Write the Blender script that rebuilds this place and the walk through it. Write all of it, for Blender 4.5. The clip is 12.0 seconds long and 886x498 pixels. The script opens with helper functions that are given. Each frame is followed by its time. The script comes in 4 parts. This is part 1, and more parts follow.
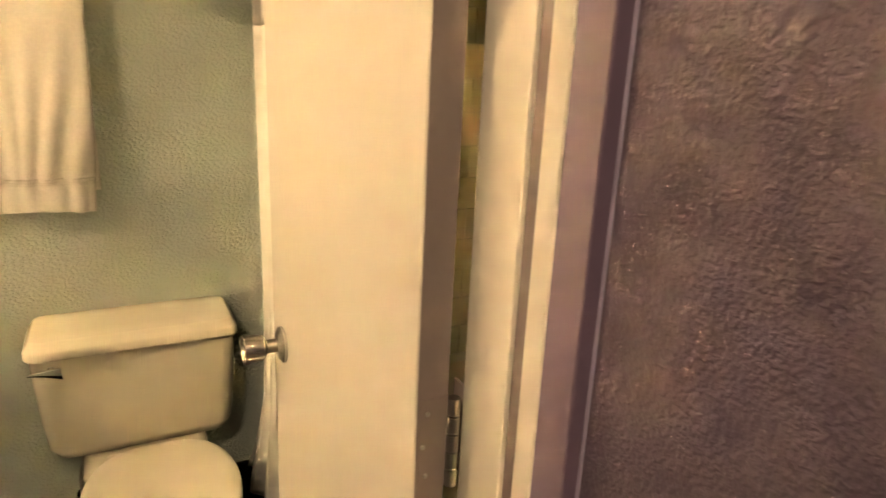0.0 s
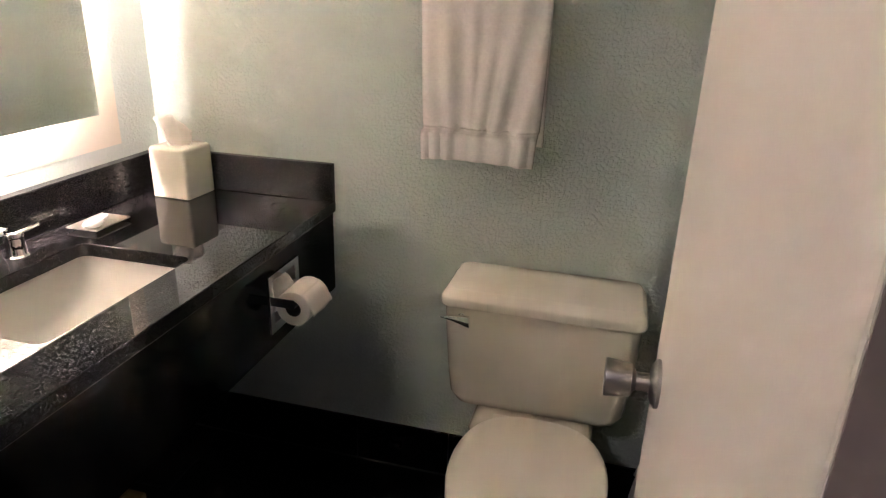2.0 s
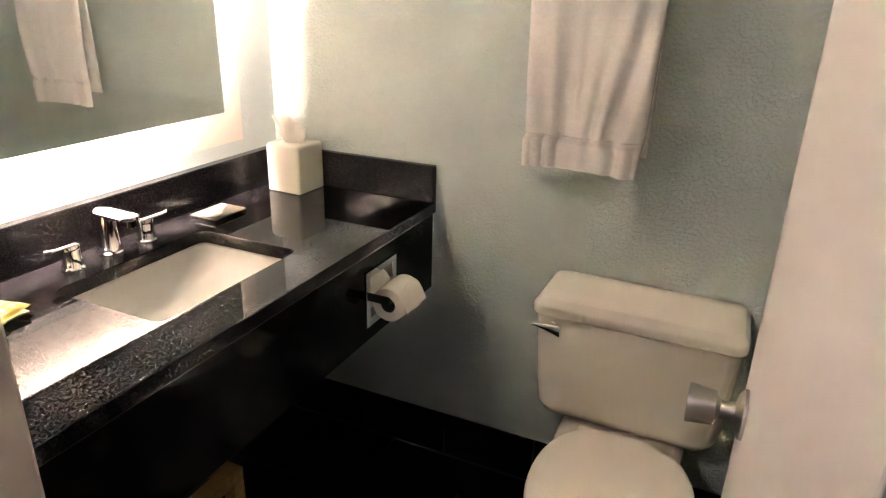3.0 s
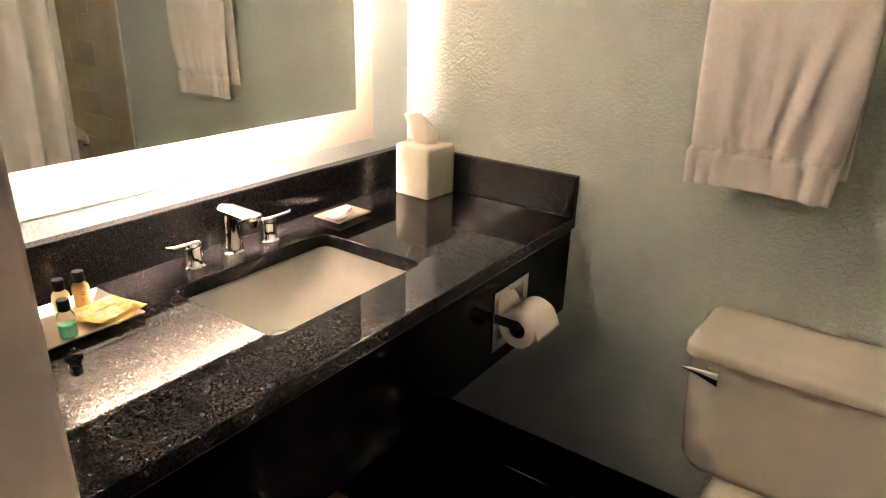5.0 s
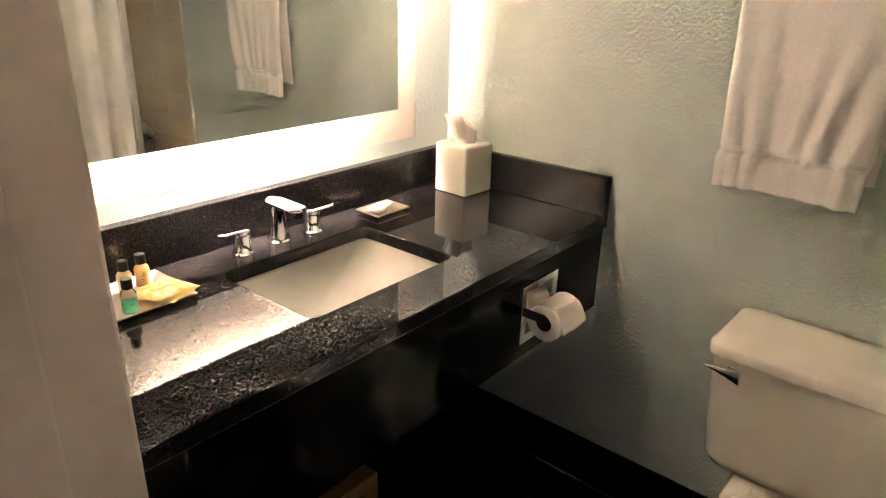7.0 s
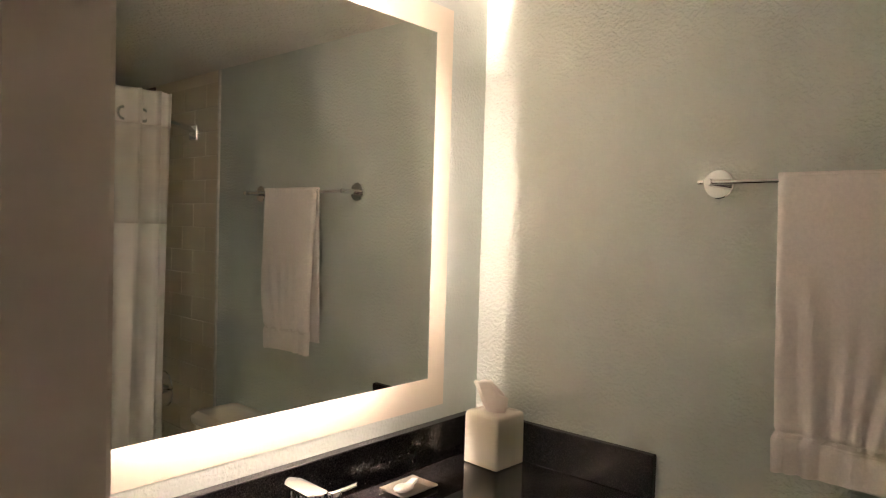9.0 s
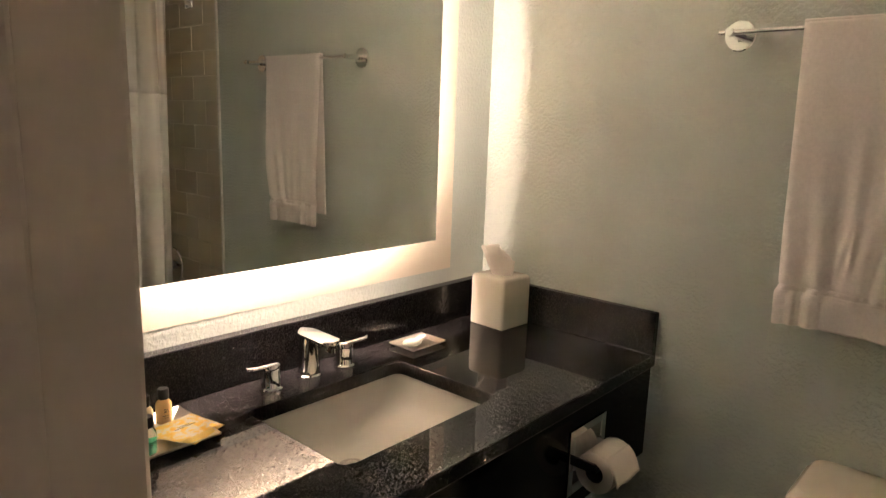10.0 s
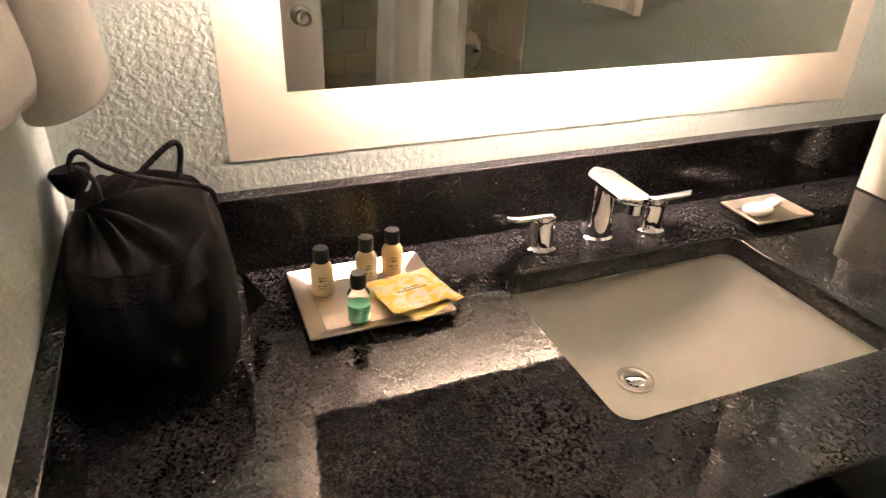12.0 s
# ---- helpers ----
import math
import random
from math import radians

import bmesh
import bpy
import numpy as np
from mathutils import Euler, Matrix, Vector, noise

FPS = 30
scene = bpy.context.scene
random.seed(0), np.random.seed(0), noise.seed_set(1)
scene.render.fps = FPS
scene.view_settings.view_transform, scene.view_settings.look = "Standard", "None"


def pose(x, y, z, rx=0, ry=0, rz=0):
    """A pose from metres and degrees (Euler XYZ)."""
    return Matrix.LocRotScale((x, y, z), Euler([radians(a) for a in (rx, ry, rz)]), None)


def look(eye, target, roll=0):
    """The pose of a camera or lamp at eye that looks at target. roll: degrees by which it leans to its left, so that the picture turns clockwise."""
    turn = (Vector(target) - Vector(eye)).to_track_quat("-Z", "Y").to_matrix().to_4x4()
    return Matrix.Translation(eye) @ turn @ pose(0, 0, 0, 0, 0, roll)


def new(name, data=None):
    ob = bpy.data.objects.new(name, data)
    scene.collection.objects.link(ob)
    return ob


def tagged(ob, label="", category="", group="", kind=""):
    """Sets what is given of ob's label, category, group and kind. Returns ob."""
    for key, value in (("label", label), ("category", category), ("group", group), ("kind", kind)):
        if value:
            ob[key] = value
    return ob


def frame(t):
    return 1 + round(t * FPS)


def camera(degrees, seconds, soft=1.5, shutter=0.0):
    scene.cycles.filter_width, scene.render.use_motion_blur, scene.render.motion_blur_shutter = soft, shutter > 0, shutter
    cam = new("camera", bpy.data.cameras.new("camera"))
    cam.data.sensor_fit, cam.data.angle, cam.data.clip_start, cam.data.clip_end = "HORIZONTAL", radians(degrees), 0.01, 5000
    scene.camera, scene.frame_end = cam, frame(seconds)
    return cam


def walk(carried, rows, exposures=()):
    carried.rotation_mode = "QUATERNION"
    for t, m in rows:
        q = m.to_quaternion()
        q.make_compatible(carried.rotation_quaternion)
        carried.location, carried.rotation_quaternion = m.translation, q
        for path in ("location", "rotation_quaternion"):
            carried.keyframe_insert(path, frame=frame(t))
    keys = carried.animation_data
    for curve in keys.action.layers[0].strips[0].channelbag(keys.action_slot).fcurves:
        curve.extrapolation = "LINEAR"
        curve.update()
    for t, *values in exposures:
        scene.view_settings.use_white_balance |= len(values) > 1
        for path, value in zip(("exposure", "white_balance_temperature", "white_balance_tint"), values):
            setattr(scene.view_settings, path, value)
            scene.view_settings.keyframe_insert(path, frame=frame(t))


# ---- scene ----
cam = camera(67.7, 12.0, soft=1.25, shutter=0.14)
PATH = [
    (0, (1.151, -1.907, 1.451), (2.03, -0.208, 0.869), 2.7),
    (0.5, (1.171, -1.798, 1.431), (1.582, 0.066, 0.834), 2.9),
    (1, (1.176, -1.673, 1.413), (1.314, 0.228, 0.807), 2.5),
    (1.5, (1.232, -1.634, 1.406), (1.086, 0.245, 0.737), 2.1),
    (2, (1.296, -1.646, 1.412), (0.832, 0.16, 0.689), 1.7),
    (2.5, (1.335, -1.663, 1.422), (0.695, 0.088, 0.697), 1.5),
    (3, (1.323, -1.648, 1.43), (0.561, 0.049, 0.697), 1.6),
    (3.5, (1.245, -1.561, 1.416), (0.36, 0.079, 0.69), 1.3),
    (3.7, (1.204, -1.516, 1.397), (0.27, 0.107, 0.693), 1.0),
    (5.3, (1.205, -1.522, 1.401), (0.099, -0.031, 0.654), 1.6),
    (5.5, (1.233, -1.532, 1.393), (0.098, -0.066, 0.643), 1.5),
    (6, (1.275, -1.562, 1.406), (0.124, -0.119, 0.637), 1.7),
    (6.5, (1.297, -1.561, 1.415), (0.120, -0.134, 0.653), 1.5),
    (7, (1.279, -1.553, 1.424), (0.097, -0.125, 0.673), 1.5),
    (7.5, (1.25, -1.536, 1.48), (-0.001, -0.056, 0.982), 1.7),
    (7.7, (1.233, -1.542, 1.505), (-0.038, -0.039, 1.149), 1.8),
    (9.3, (1.201, -1.527, 1.491), (-0.123, -0.029, 1.428), 1.6),
    (9.5, (1.208, -1.532, 1.457), (-0.116, -0.038, 1.354), 1.7),
    (10, (1.192, -1.534, 1.409), (-0.107, -0.061, 1.032), 1.9),
    (10.5, (1.112, -1.465, 1.37), (-0.154, -0.062, 0.714), 2.3),
    (11, (0.937, -1.362, 1.347), (-0.335, -0.064, 0.512), 2.8),
    (11.5, (0.831, -1.274, 1.334), (-0.609, -0.239, 0.41), 2.4),
    (12, (0.821, -1.259, 1.324), (-0.793, -0.59, 0.352), 2.0),
]
walk(cam, [(t, look(eye, target, roll)) for t, eye, target, roll in PATH],
     [(0.0, 3.18, 9900, 5), (0.5, 2.93, 6900, 7), (1.0, 2.53, 6200, 9), (1.5, 2.43, 5700, 12), (2.5, 2.63, 5720, 13), (3.5, 2.81, 5980, 13),
      (5.5, 2.51, 6500, 14), (6.5, 2.66, 6320, 14), (7.5, 2.47, 6380, 13), (9.5, 1.30, 6350, 13), (10.5, 2.01, 6800, 13), (11.0, 2.11, 6800, 13), (11.5, 2.16, 6650, 13), (12.0, 1.93, 6350, 14)])

# ---- world and lights ----
world = bpy.data.worlds.new("world")
scene.world = world
world.use_nodes = True
world.node_tree.nodes["Background"].inputs[0].default_value = (0.02, 0.02, 0.022, 1)
world.node_tree.nodes["Background"].inputs[1].default_value = 0.3
# Top strip is hidden and overpowered, to fill the whole room with light.
LED_COLOUR, LED_TOP_FILL, LED_BOTTOM, LED_SIDE = (1.0, 0.775, 0.65), 4300.0, 172.0, 72.0
# Hall source is an added lamp, out of view behind the start position.
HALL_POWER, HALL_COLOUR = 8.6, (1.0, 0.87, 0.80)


# ---- materials ----
def nodes_of(name):
    m = bpy.data.materials.new(name)
    m.use_nodes = True
    t = m.node_tree
    return m, t, t.nodes["Principled BSDF"]


def link(t, a, b):
    t.links.new(a, b)


def coords(t):
    return t.nodes.new("ShaderNodeTexCoord").outputs["Object"]


def noise_at(t, scale, detail=4.0, rough=0.55, stretch=None):
    n = t.nodes.new("ShaderNodeTexNoise")
    n.inputs["Scale"].default_value, n.inputs["Detail"].default_value, n.inputs["Roughness"].default_value = scale, detail, rough
    if stretch:
        mp = t.nodes.new("ShaderNodeMapping")
        mp.inputs["Scale"].default_value = stretch
        link(t, coords(t), mp.inputs[0])
        link(t, mp.outputs[0], n.inputs["Vector"])
    else:
        link(t, coords(t), n.inputs["Vector"])
    return n.outputs["Fac"]


def ramp(t, fac, stops):
    r = t.nodes.new("ShaderNodeValToRGB")
    while len(r.color_ramp.elements) < len(stops):
        r.color_ramp.elements.new(0.5)
    for e, (p, c) in zip(r.color_ramp.elements, stops):
        e.position, e.color = p, (*c, 1) if len(c) == 3 else c
    link(t, fac, r.inputs[0])
    return r.outputs[0]


def bump(t, b, height, strength, distance, after=None):
    n = t.nodes.new("ShaderNodeBump")
    n.inputs["Strength"].default_value, n.inputs["Distance"].default_value = strength, distance
    link(t, height, n.inputs["Height"])
    if after:
        link(t, after, n.inputs["Normal"])
    link(t, n.outputs[0], b.inputs["Normal"])
    return n.outputs[0]


def shade(c, k):
    return tuple(min(1.0, v * k) for v in c)


def plain(name, colour, rough=0.5, metal=0.0, vary=0.08, scale=6.0, relief=0.0, relief_scale=200.0, coat=0.0, spec=0.5, per_piece=0.0):
    """Paint, plastic, metal, ceramic: two scales of variation in colour and gloss, and a fine relief."""
    m, t, b = nodes_of(name)
    wide, fine = noise_at(t, scale, 3), noise_at(t, scale * 14, 3)
    mix = t.nodes.new("ShaderNodeMath")
    mix.operation = "MULTIPLY_ADD"
    mix.inputs[1].default_value = 0.35
    link(t, fine, mix.inputs[0])
    link(t, wide, mix.inputs[2])
    col = ramp(t, mix.outputs[0], [(0.35, shade(colour, 1 - vary)), (0.95, shade(colour, 1 + vary))])
    if per_piece:
        inf = t.nodes.new("ShaderNodeObjectInfo")
        hsv = t.nodes.new("ShaderNodeHueSaturation")
        mr = t.nodes.new("ShaderNodeMapRange")
        mr.inputs["To Min"].default_value, mr.inputs["To Max"].default_value = 1 - per_piece, 1 + per_piece
        link(t, inf.outputs["Random"], mr.inputs["Value"])
        link(t, mr.outputs[0], hsv.inputs["Value"])
        link(t, col, hsv.inputs["Color"])
        col = hsv.outputs[0]
    link(t, col, b.inputs["Base Color"])
    rr = t.nodes.new("ShaderNodeMapRange")
    rr.inputs["To Min"].default_value, rr.inputs["To Max"].default_value = max(0.02, rough * 0.85), min(1, rough * 1.15)
    link(t, wide, rr.inputs["Value"])
    link(t, rr.outputs[0], b.inputs["Roughness"])
    b.inputs["Metallic"].default_value = metal
    b.inputs["Specular IOR Level"].default_value = spec
    b.inputs["Coat Weight"].default_value = coat
    if relief:
        bump(t, b, noise_at(t, relief_scale, 3), relief, 0.002)
    return m


def plaster(name, colour, rough, lumps=112.0, depth=0.0015, strength=0.52, lo=0.42, hi=0.58):
    """Painted knock-down texture: raised flat blobs over fine roller stipple."""
    m, t, b = nodes_of(name)
    wide = noise_at(t, 2.2, 3)
    col = ramp(t, wide, [(0.3, shade(colour, 0.94)), (0.75, shade(colour, 1.05))])
    link(t, col, b.inputs["Base Color"])
    blobs = noise_at(t, lumps, 2.5, 0.5)
    flat = ramp(t, blobs, [(lo, (0, 0, 0)), (hi, (1, 1, 1))])
    n1 = bump(t, b, noise_at(t, 420, 2), 0.25, 0.0006)
    bump(t, b, flat, strength, depth, n1)
    b.inputs["Roughness"].default_value = rough
    return m


def granite(name):
    """Polished near-black stone with grey and brown crystals and a few bright flecks."""
    m, t, b = nodes_of(name)
    base = ramp(t, noise_at(t, 310, 3, 0.62), [(0.34, (0.0060, 0.0058, 0.0064)), (0.47, (0.0132, 0.0124, 0.0131)), (0.56, (0.025, 0.023, 0.0235)), (0.70, (0.055, 0.049, 0.0475))])
    big = ramp(t, noise_at(t, 60, 4), [(0.35, (0.7, 0.7, 0.7)), (0.7, (1.2, 1.17, 1.13))])
    mul = t.nodes.new("ShaderNodeMix")
    mul.data_type, mul.blend_type = "RGBA", "MULTIPLY"
    mul.inputs["Factor"].default_value = 1
    link(t, base, mul.inputs[6])
    link(t, big, mul.inputs[7])
    v2 = t.nodes.new("ShaderNodeTexVoronoi")
    v2.inputs["Scale"].default_value = 120
    link(t, coords(t), v2.inputs["Vector"])
    sep2 = t.nodes.new("ShaderNodeSeparateColor")
    link(t, v2.outputs["Color"], sep2.inputs[0])
    rare = t.nodes.new("ShaderNodeMath")
    rare.operation = "GREATER_THAN"
    rare.inputs[1].default_value = 0.993
    link(t, sep2.outputs[1], rare.inputs[0])
    near = t.nodes.new("ShaderNodeMath")
    near.operation = "LESS_THAN"
    near.inputs[1].default_value = 0.18
    link(t, v2.outputs["Distance"], near.inputs[0])
    both = t.nodes.new("ShaderNodeMath")
    both.operation = "MULTIPLY"
    link(t, rare.outputs[0], both.inputs[0])
    link(t, near.outputs[0], both.inputs[1])
    mx = t.nodes.new("ShaderNodeMix")
    mx.data_type = "RGBA"
    link(t, both.outputs[0], mx.inputs["Factor"])
    link(t, mul.outputs[2], mx.inputs[6])
    mx.inputs[7].default_value = (0.18, 0.165, 0.155, 1)
    link(t, mx.outputs[2], b.inputs["Base Color"])
    b.inputs["Roughness"].default_value = 0.022
    b.inputs["Specular IOR Level"].default_value = 0.21
    return m


def terry(name, colour):
    m, t, b = nodes_of(name)
    col = ramp(t, noise_at(t, 130, 6, 0.8), [(0.3, shade(colour, 0.90)), (0.75, shade(colour, 1.05))])
    link(t, col, b.inputs["Base Color"])
    n1 = bump(t, b, noise_at(t, 420, 3, 0.7), 0.7, 0.0018)
    bump(t, b, noise_at(t, 60, 3), 0.35, 0.004, n1)
    b.inputs["Roughness"].default_value = 0.95
    b.inputs["Sheen Weight"].default_value = 0.25
    return m


def wood(name, dark, light):
    m, t, b = nodes_of(name)
    col = ramp(t, noise_at(t, 7, 5, 0.6, (1.5, 14, 14)), [(0.3, dark), (0.7, light)])
    link(t, col, b.inputs["Base Color"])
    b.inputs["Roughness"].default_value = 0.45
    bump(t, b, noise_at(t, 30, 4, 0.6, (2, 30, 30)), 0.2, 0.0006)
    return m


def clear(name, colour, rough=0.05, ior=1.45, weight=1.0):
    m, t, b = nodes_of(name)
    b.inputs["Base Color"].default_value = (*colour, 1)
    b.inputs["Roughness"].default_value = rough
    b.inputs["Transmission Weight"].default_value = weight
    b.inputs["IOR"].default_value = ior
    return m


def glow(name, colour, power):
    m, t, b = nodes_of(name)
    b.inputs["Base Color"].default_value = (0.8, 0.8, 0.8, 1)
    b.inputs["Emission Color"].default_value = (*colour, 1)
    b.inputs["Emission Strength"].default_value = power
    return m


def thin_cloth(name, colour, through_it, scale=500.0):
    m, t, b = nodes_of(name)
    link(t, ramp(t, noise_at(t, 12, 3), [(0.3, shade(colour, 0.94)), (0.8, shade(colour, 1.03))]), b.inputs["Base Color"])
    b.inputs["Roughness"].default_value = 0.85
    bump(t, b, noise_at(t, scale, 2), 0.3, 0.0008)
    tr = t.nodes.new("ShaderNodeBsdfTranslucent")
    tr.inputs[0].default_value = (*colour, 1)
    mx = t.nodes.new("ShaderNodeMixShader")
    mx.inputs[0].default_value = through_it
    link(t, b.outputs[0], mx.inputs[1])
    link(t, tr.outputs[0], mx.inputs[2])
    link(t, mx.outputs[0], t.nodes["Material Output"].inputs[0])
    return m


def brushed(name, colour, rough, stretch):
    m, t, b = nodes_of(name)
    link(t, ramp(t, noise_at(t, 20, 4, 0.6, stretch), [(0.3, shade(colour, 0.88)), (0.7, shade(colour, 1.06))]), b.inputs["Base Color"])
    b.inputs["Metallic"].default_value, b.inputs["Roughness"].default_value = 1.0, rough
    bump(t, b, noise_at(t, 60, 3, 0.6, stretch), 0.15, 0.0004)
    return m


def printed(name):
    """Sachet paper: off-white with soft yellow patches."""
    m, t, b = nodes_of(name)
    link(t, ramp(t, noise_at(t, 75, 3, 0.6), [(0.42, (0.80, 0.76, 0.66)), (0.5, (0.85, 0.66, 0.22)), (0.62, (0.86, 0.55, 0.06))]), b.inputs["Base Color"])
    b.inputs["Roughness"].default_value = 0.55
    bump(t, b, noise_at(t, 90, 3), 0.25, 0.001)
    return m


M_GREEN = plaster("green_wall_paint", (0.575, 0.62, 0.56), 0.55, 112.0, 0.0017, 0.85)
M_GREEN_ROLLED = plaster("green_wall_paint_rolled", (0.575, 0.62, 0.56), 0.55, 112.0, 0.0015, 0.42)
M_PURPLE = plaster("purple_wall_paint", (0.105, 0.072, 0.102), 0.68, 210.0, 0.0011, 0.74, 0.34, 0.68)
M_PURPLE_TRIM = plain("purple_trim_paint", (0.18, 0.125, 0.18), 0.42, 0, 0.06, 5)
M_CEILING = plaster("ceiling_paint", (0.78, 0.75, 0.69), 0.9, 60.0, 0.003, 1.0)
M_DOOR = plain("white_door_paint", (0.64, 0.585, 0.525), 0.42, 0, 0.03, 3, 0.12, 260)
M_JAMB = plain("cream_frame_paint", (0.72, 0.66, 0.57), 0.4, 0, 0.04, 5, 0.1, 200)
# Dark taupe, also used as painted shade in the jamb groove.
M_DARK_TAUPE = plain("dark_taupe", (0.17, 0.13, 0.125), 0.7)
M_GRANITE = granite("black_granite")
M_PORCELAIN = plain("white_porcelain", (0.76, 0.70, 0.59), 0.12, 0, 0.02, 3, coat=0.3)
M_SINK = plain("biscuit_sink_glaze", (0.64, 0.62, 0.565), 0.34, 0, 0.02, 3)
M_APRON = plain("black_gloss_panel", (0.0040, 0.0032, 0.0030), 0.10, 0, 0.3, 7, 0.05, 30, spec=0.16)
M_SEAT = plain("white_seat_plastic", (0.74, 0.68, 0.575), 0.36, 0, 0.02, 3)
M_CHROME = plain("polished_chrome", (0.86, 0.86, 0.87), 0.05, 1.0, 0.02, 4)
M_SATIN = plain("satin_nickel", (0.44, 0.42, 0.40), 0.42, 1.0, 0.04, 30)
M_FLOOR = plain("dark_floor_tile", (0.0060, 0.0045, 0.0040), 0.30, 0, 0.25, 9, 0.25, 60, spec=0.2, per_piece=0.2)
M_LEAF_EDGE = plain("taupe_leaf_edge", (0.27, 0.215, 0.20), 0.5, 0, 0.08, 8, 0.1, 120)
M_GROUT = plain("grey_grout", (0.11, 0.098, 0.088), 0.9)
M_BASE = plain("black_base_tile", (0.0045, 0.0040, 0.0040), 0.28, 0, 0.15, 9, 0.15, 80, spec=0.2, per_piece=0.15)
M_TOWEL = terry("white_terry", (0.91, 0.86, 0.81))
M_TOWEL_BAND = plain("towel_band_weave", (0.80, 0.75, 0.70), 0.9, 0, 0.04, 30, 0.4, 900)
M_MIRROR, _t, _b = nodes_of("mirror_silver")
_b.inputs["Base Color"].default_value = (0.86, 0.88, 0.86, 1)
_b.inputs["Metallic"].default_value, _b.inputs["Roughness"].default_value = 1.0, 0.01
M_MIRROR_BACK = plain("mirror_backing", (0.80, 0.79, 0.76), 0.7)
M_PANEL = plain("cream_mirror_panel", (0.78, 0.70, 0.57), 0.5, 0, 0.02, 3)
M_LED_TOP_FILL, M_LED_BOTTOM, M_LED_SIDE = glow("led_strip_top_fill", LED_COLOUR, LED_TOP_FILL), glow("led_strip_bottom", LED_COLOUR, LED_BOTTOM), glow("led_strip_side", LED_COLOUR, LED_SIDE)
M_HALL = glow("added_hall_lamp_glass", HALL_COLOUR, HALL_POWER)
M_BEAD = plain("lavender_caulk", (0.36, 0.30, 0.40), 0.45)
M_TILE = plain("cream_wall_tile", (0.82, 0.73, 0.57), 0.18, 0, 0.03, 6, per_piece=0.025)
M_TILE_GROUT = plain("pale_grout", (0.80, 0.72, 0.58), 0.85)
M_TUB = plain("white_tub_enamel", (0.72, 0.68, 0.61), 0.15, 0, 0.02, 3)
M_CERAMIC = plain("ivory_ceramic", (0.80, 0.76, 0.64), 0.22, 0, 0.02, 4, coat=0.2)
M_TISSUE = thin_cloth("tissue_paper", (0.84, 0.80, 0.74), 0.45, 260)
M_PAPER = plain("toilet_paper", (0.80, 0.75, 0.68), 0.95, 0, 0.04, 25, 0.35, 500)
M_WRAP = plain("printed_paper_wrap", (0.74, 0.71, 0.66), 0.8, 0, 0.12, 60, 0.5, 90)
M_BLACK = plain("black_plastic", (0.012, 0.012, 0.012), 0.35, 0, 0.1, 20)
M_CARD = plain("cardboard_tube", (0.06, 0.05, 0.045), 0.9)
M_TRAY = brushed("brushed_tray_metal", (0.80, 0.72, 0.62), 0.30, (3, 60, 3))
M_DISH = brushed("brushed_dish_metal", (0.66, 0.60, 0.52), 0.30, (3, 60, 3))
M_SOAP = plain("white_soap", (0.84, 0.80, 0.74), 0.4, 0, 0.02, 20)
M_CREAM = plain("cream_lotion_bottle", (0.80, 0.66, 0.42), 0.3, 0, 0.03, 40)
M_PEACH = plain("amber_gel_bottle", (0.84, 0.58, 0.27), 0.25, 0, 0.04, 40)
M_CLEAR = clear("clear_bottle_plastic", (0.97, 0.97, 0.95), 0.06, 1.35)
M_GREENGEL = plain("green_mouthwash", (0.16, 0.82, 0.50), 0.12, 0, 0.1, 60)
M_INK = plain("printed_ink", (0.10, 0.08, 0.06), 0.7)
M_SACHET = printed("yellow_printed_sachet")
M_GOLD = plain("plain_yellow_sachet", (0.80, 0.60, 0.16), 0.5, 0, 0.06, 40)
M_BAG = plain("black_bag_cloth", (0.0075, 0.0068, 0.0072), 0.9, 0, 0.25, 14, 0.7, 700, spec=0.08)
M_CORD = plain("black_cord", (0.012, 0.012, 0.013), 0.75, 0, 0.2, 60, 0.6, 900)
M_CURTAIN = thin_cloth("white_curtain_cloth", (0.86, 0.83, 0.77), 0.18)
M_SHEER = thin_cloth("sheer_curtain_mesh", (0.76, 0.73, 0.68), 0.40, 900)
M_WOOD = wood("honey_wood", (0.22, 0.11, 0.03), (0.40, 0.22, 0.07))
M_CARPET = terry("hall_carpet", (0.10, 0.085, 0.075))


# ---- mesh helpers ----
def part(name, bm, material, parent=None, label="", smooth=False):
    """Links a bmesh, built in world coordinates, as one mesh object under a thing or a part."""
    bmesh.ops.remove_doubles(bm, verts=bm.verts, dist=1e-6)
    bmesh.ops.recalc_face_normals(bm, faces=bm.faces)
    me = bpy.data.meshes.new(name)
    bm.to_mesh(me)
    bm.free()
    me.materials.append(material)
    if smooth:
        me.polygons.foreach_set("use_smooth", [True] * len(me.polygons))
        me.set_sharp_from_angle(angle=radians(smooth if smooth > 1 else 40))
    ob = new(name, me)
    if parent:
        ob.parent = parent
        if parent.type == "EMPTY":
            ob.matrix_parent_inverse = parent.matrix_basis.inverted()
    if label:
        ob["label"] = label
    return ob


def thing(name, base, label, category, group="", kind=""):
    e = new(name)
    e.empty_display_size = 0.05
    e.matrix_basis = Matrix.Translation(base)
    return tagged(e, label, category, group, kind)


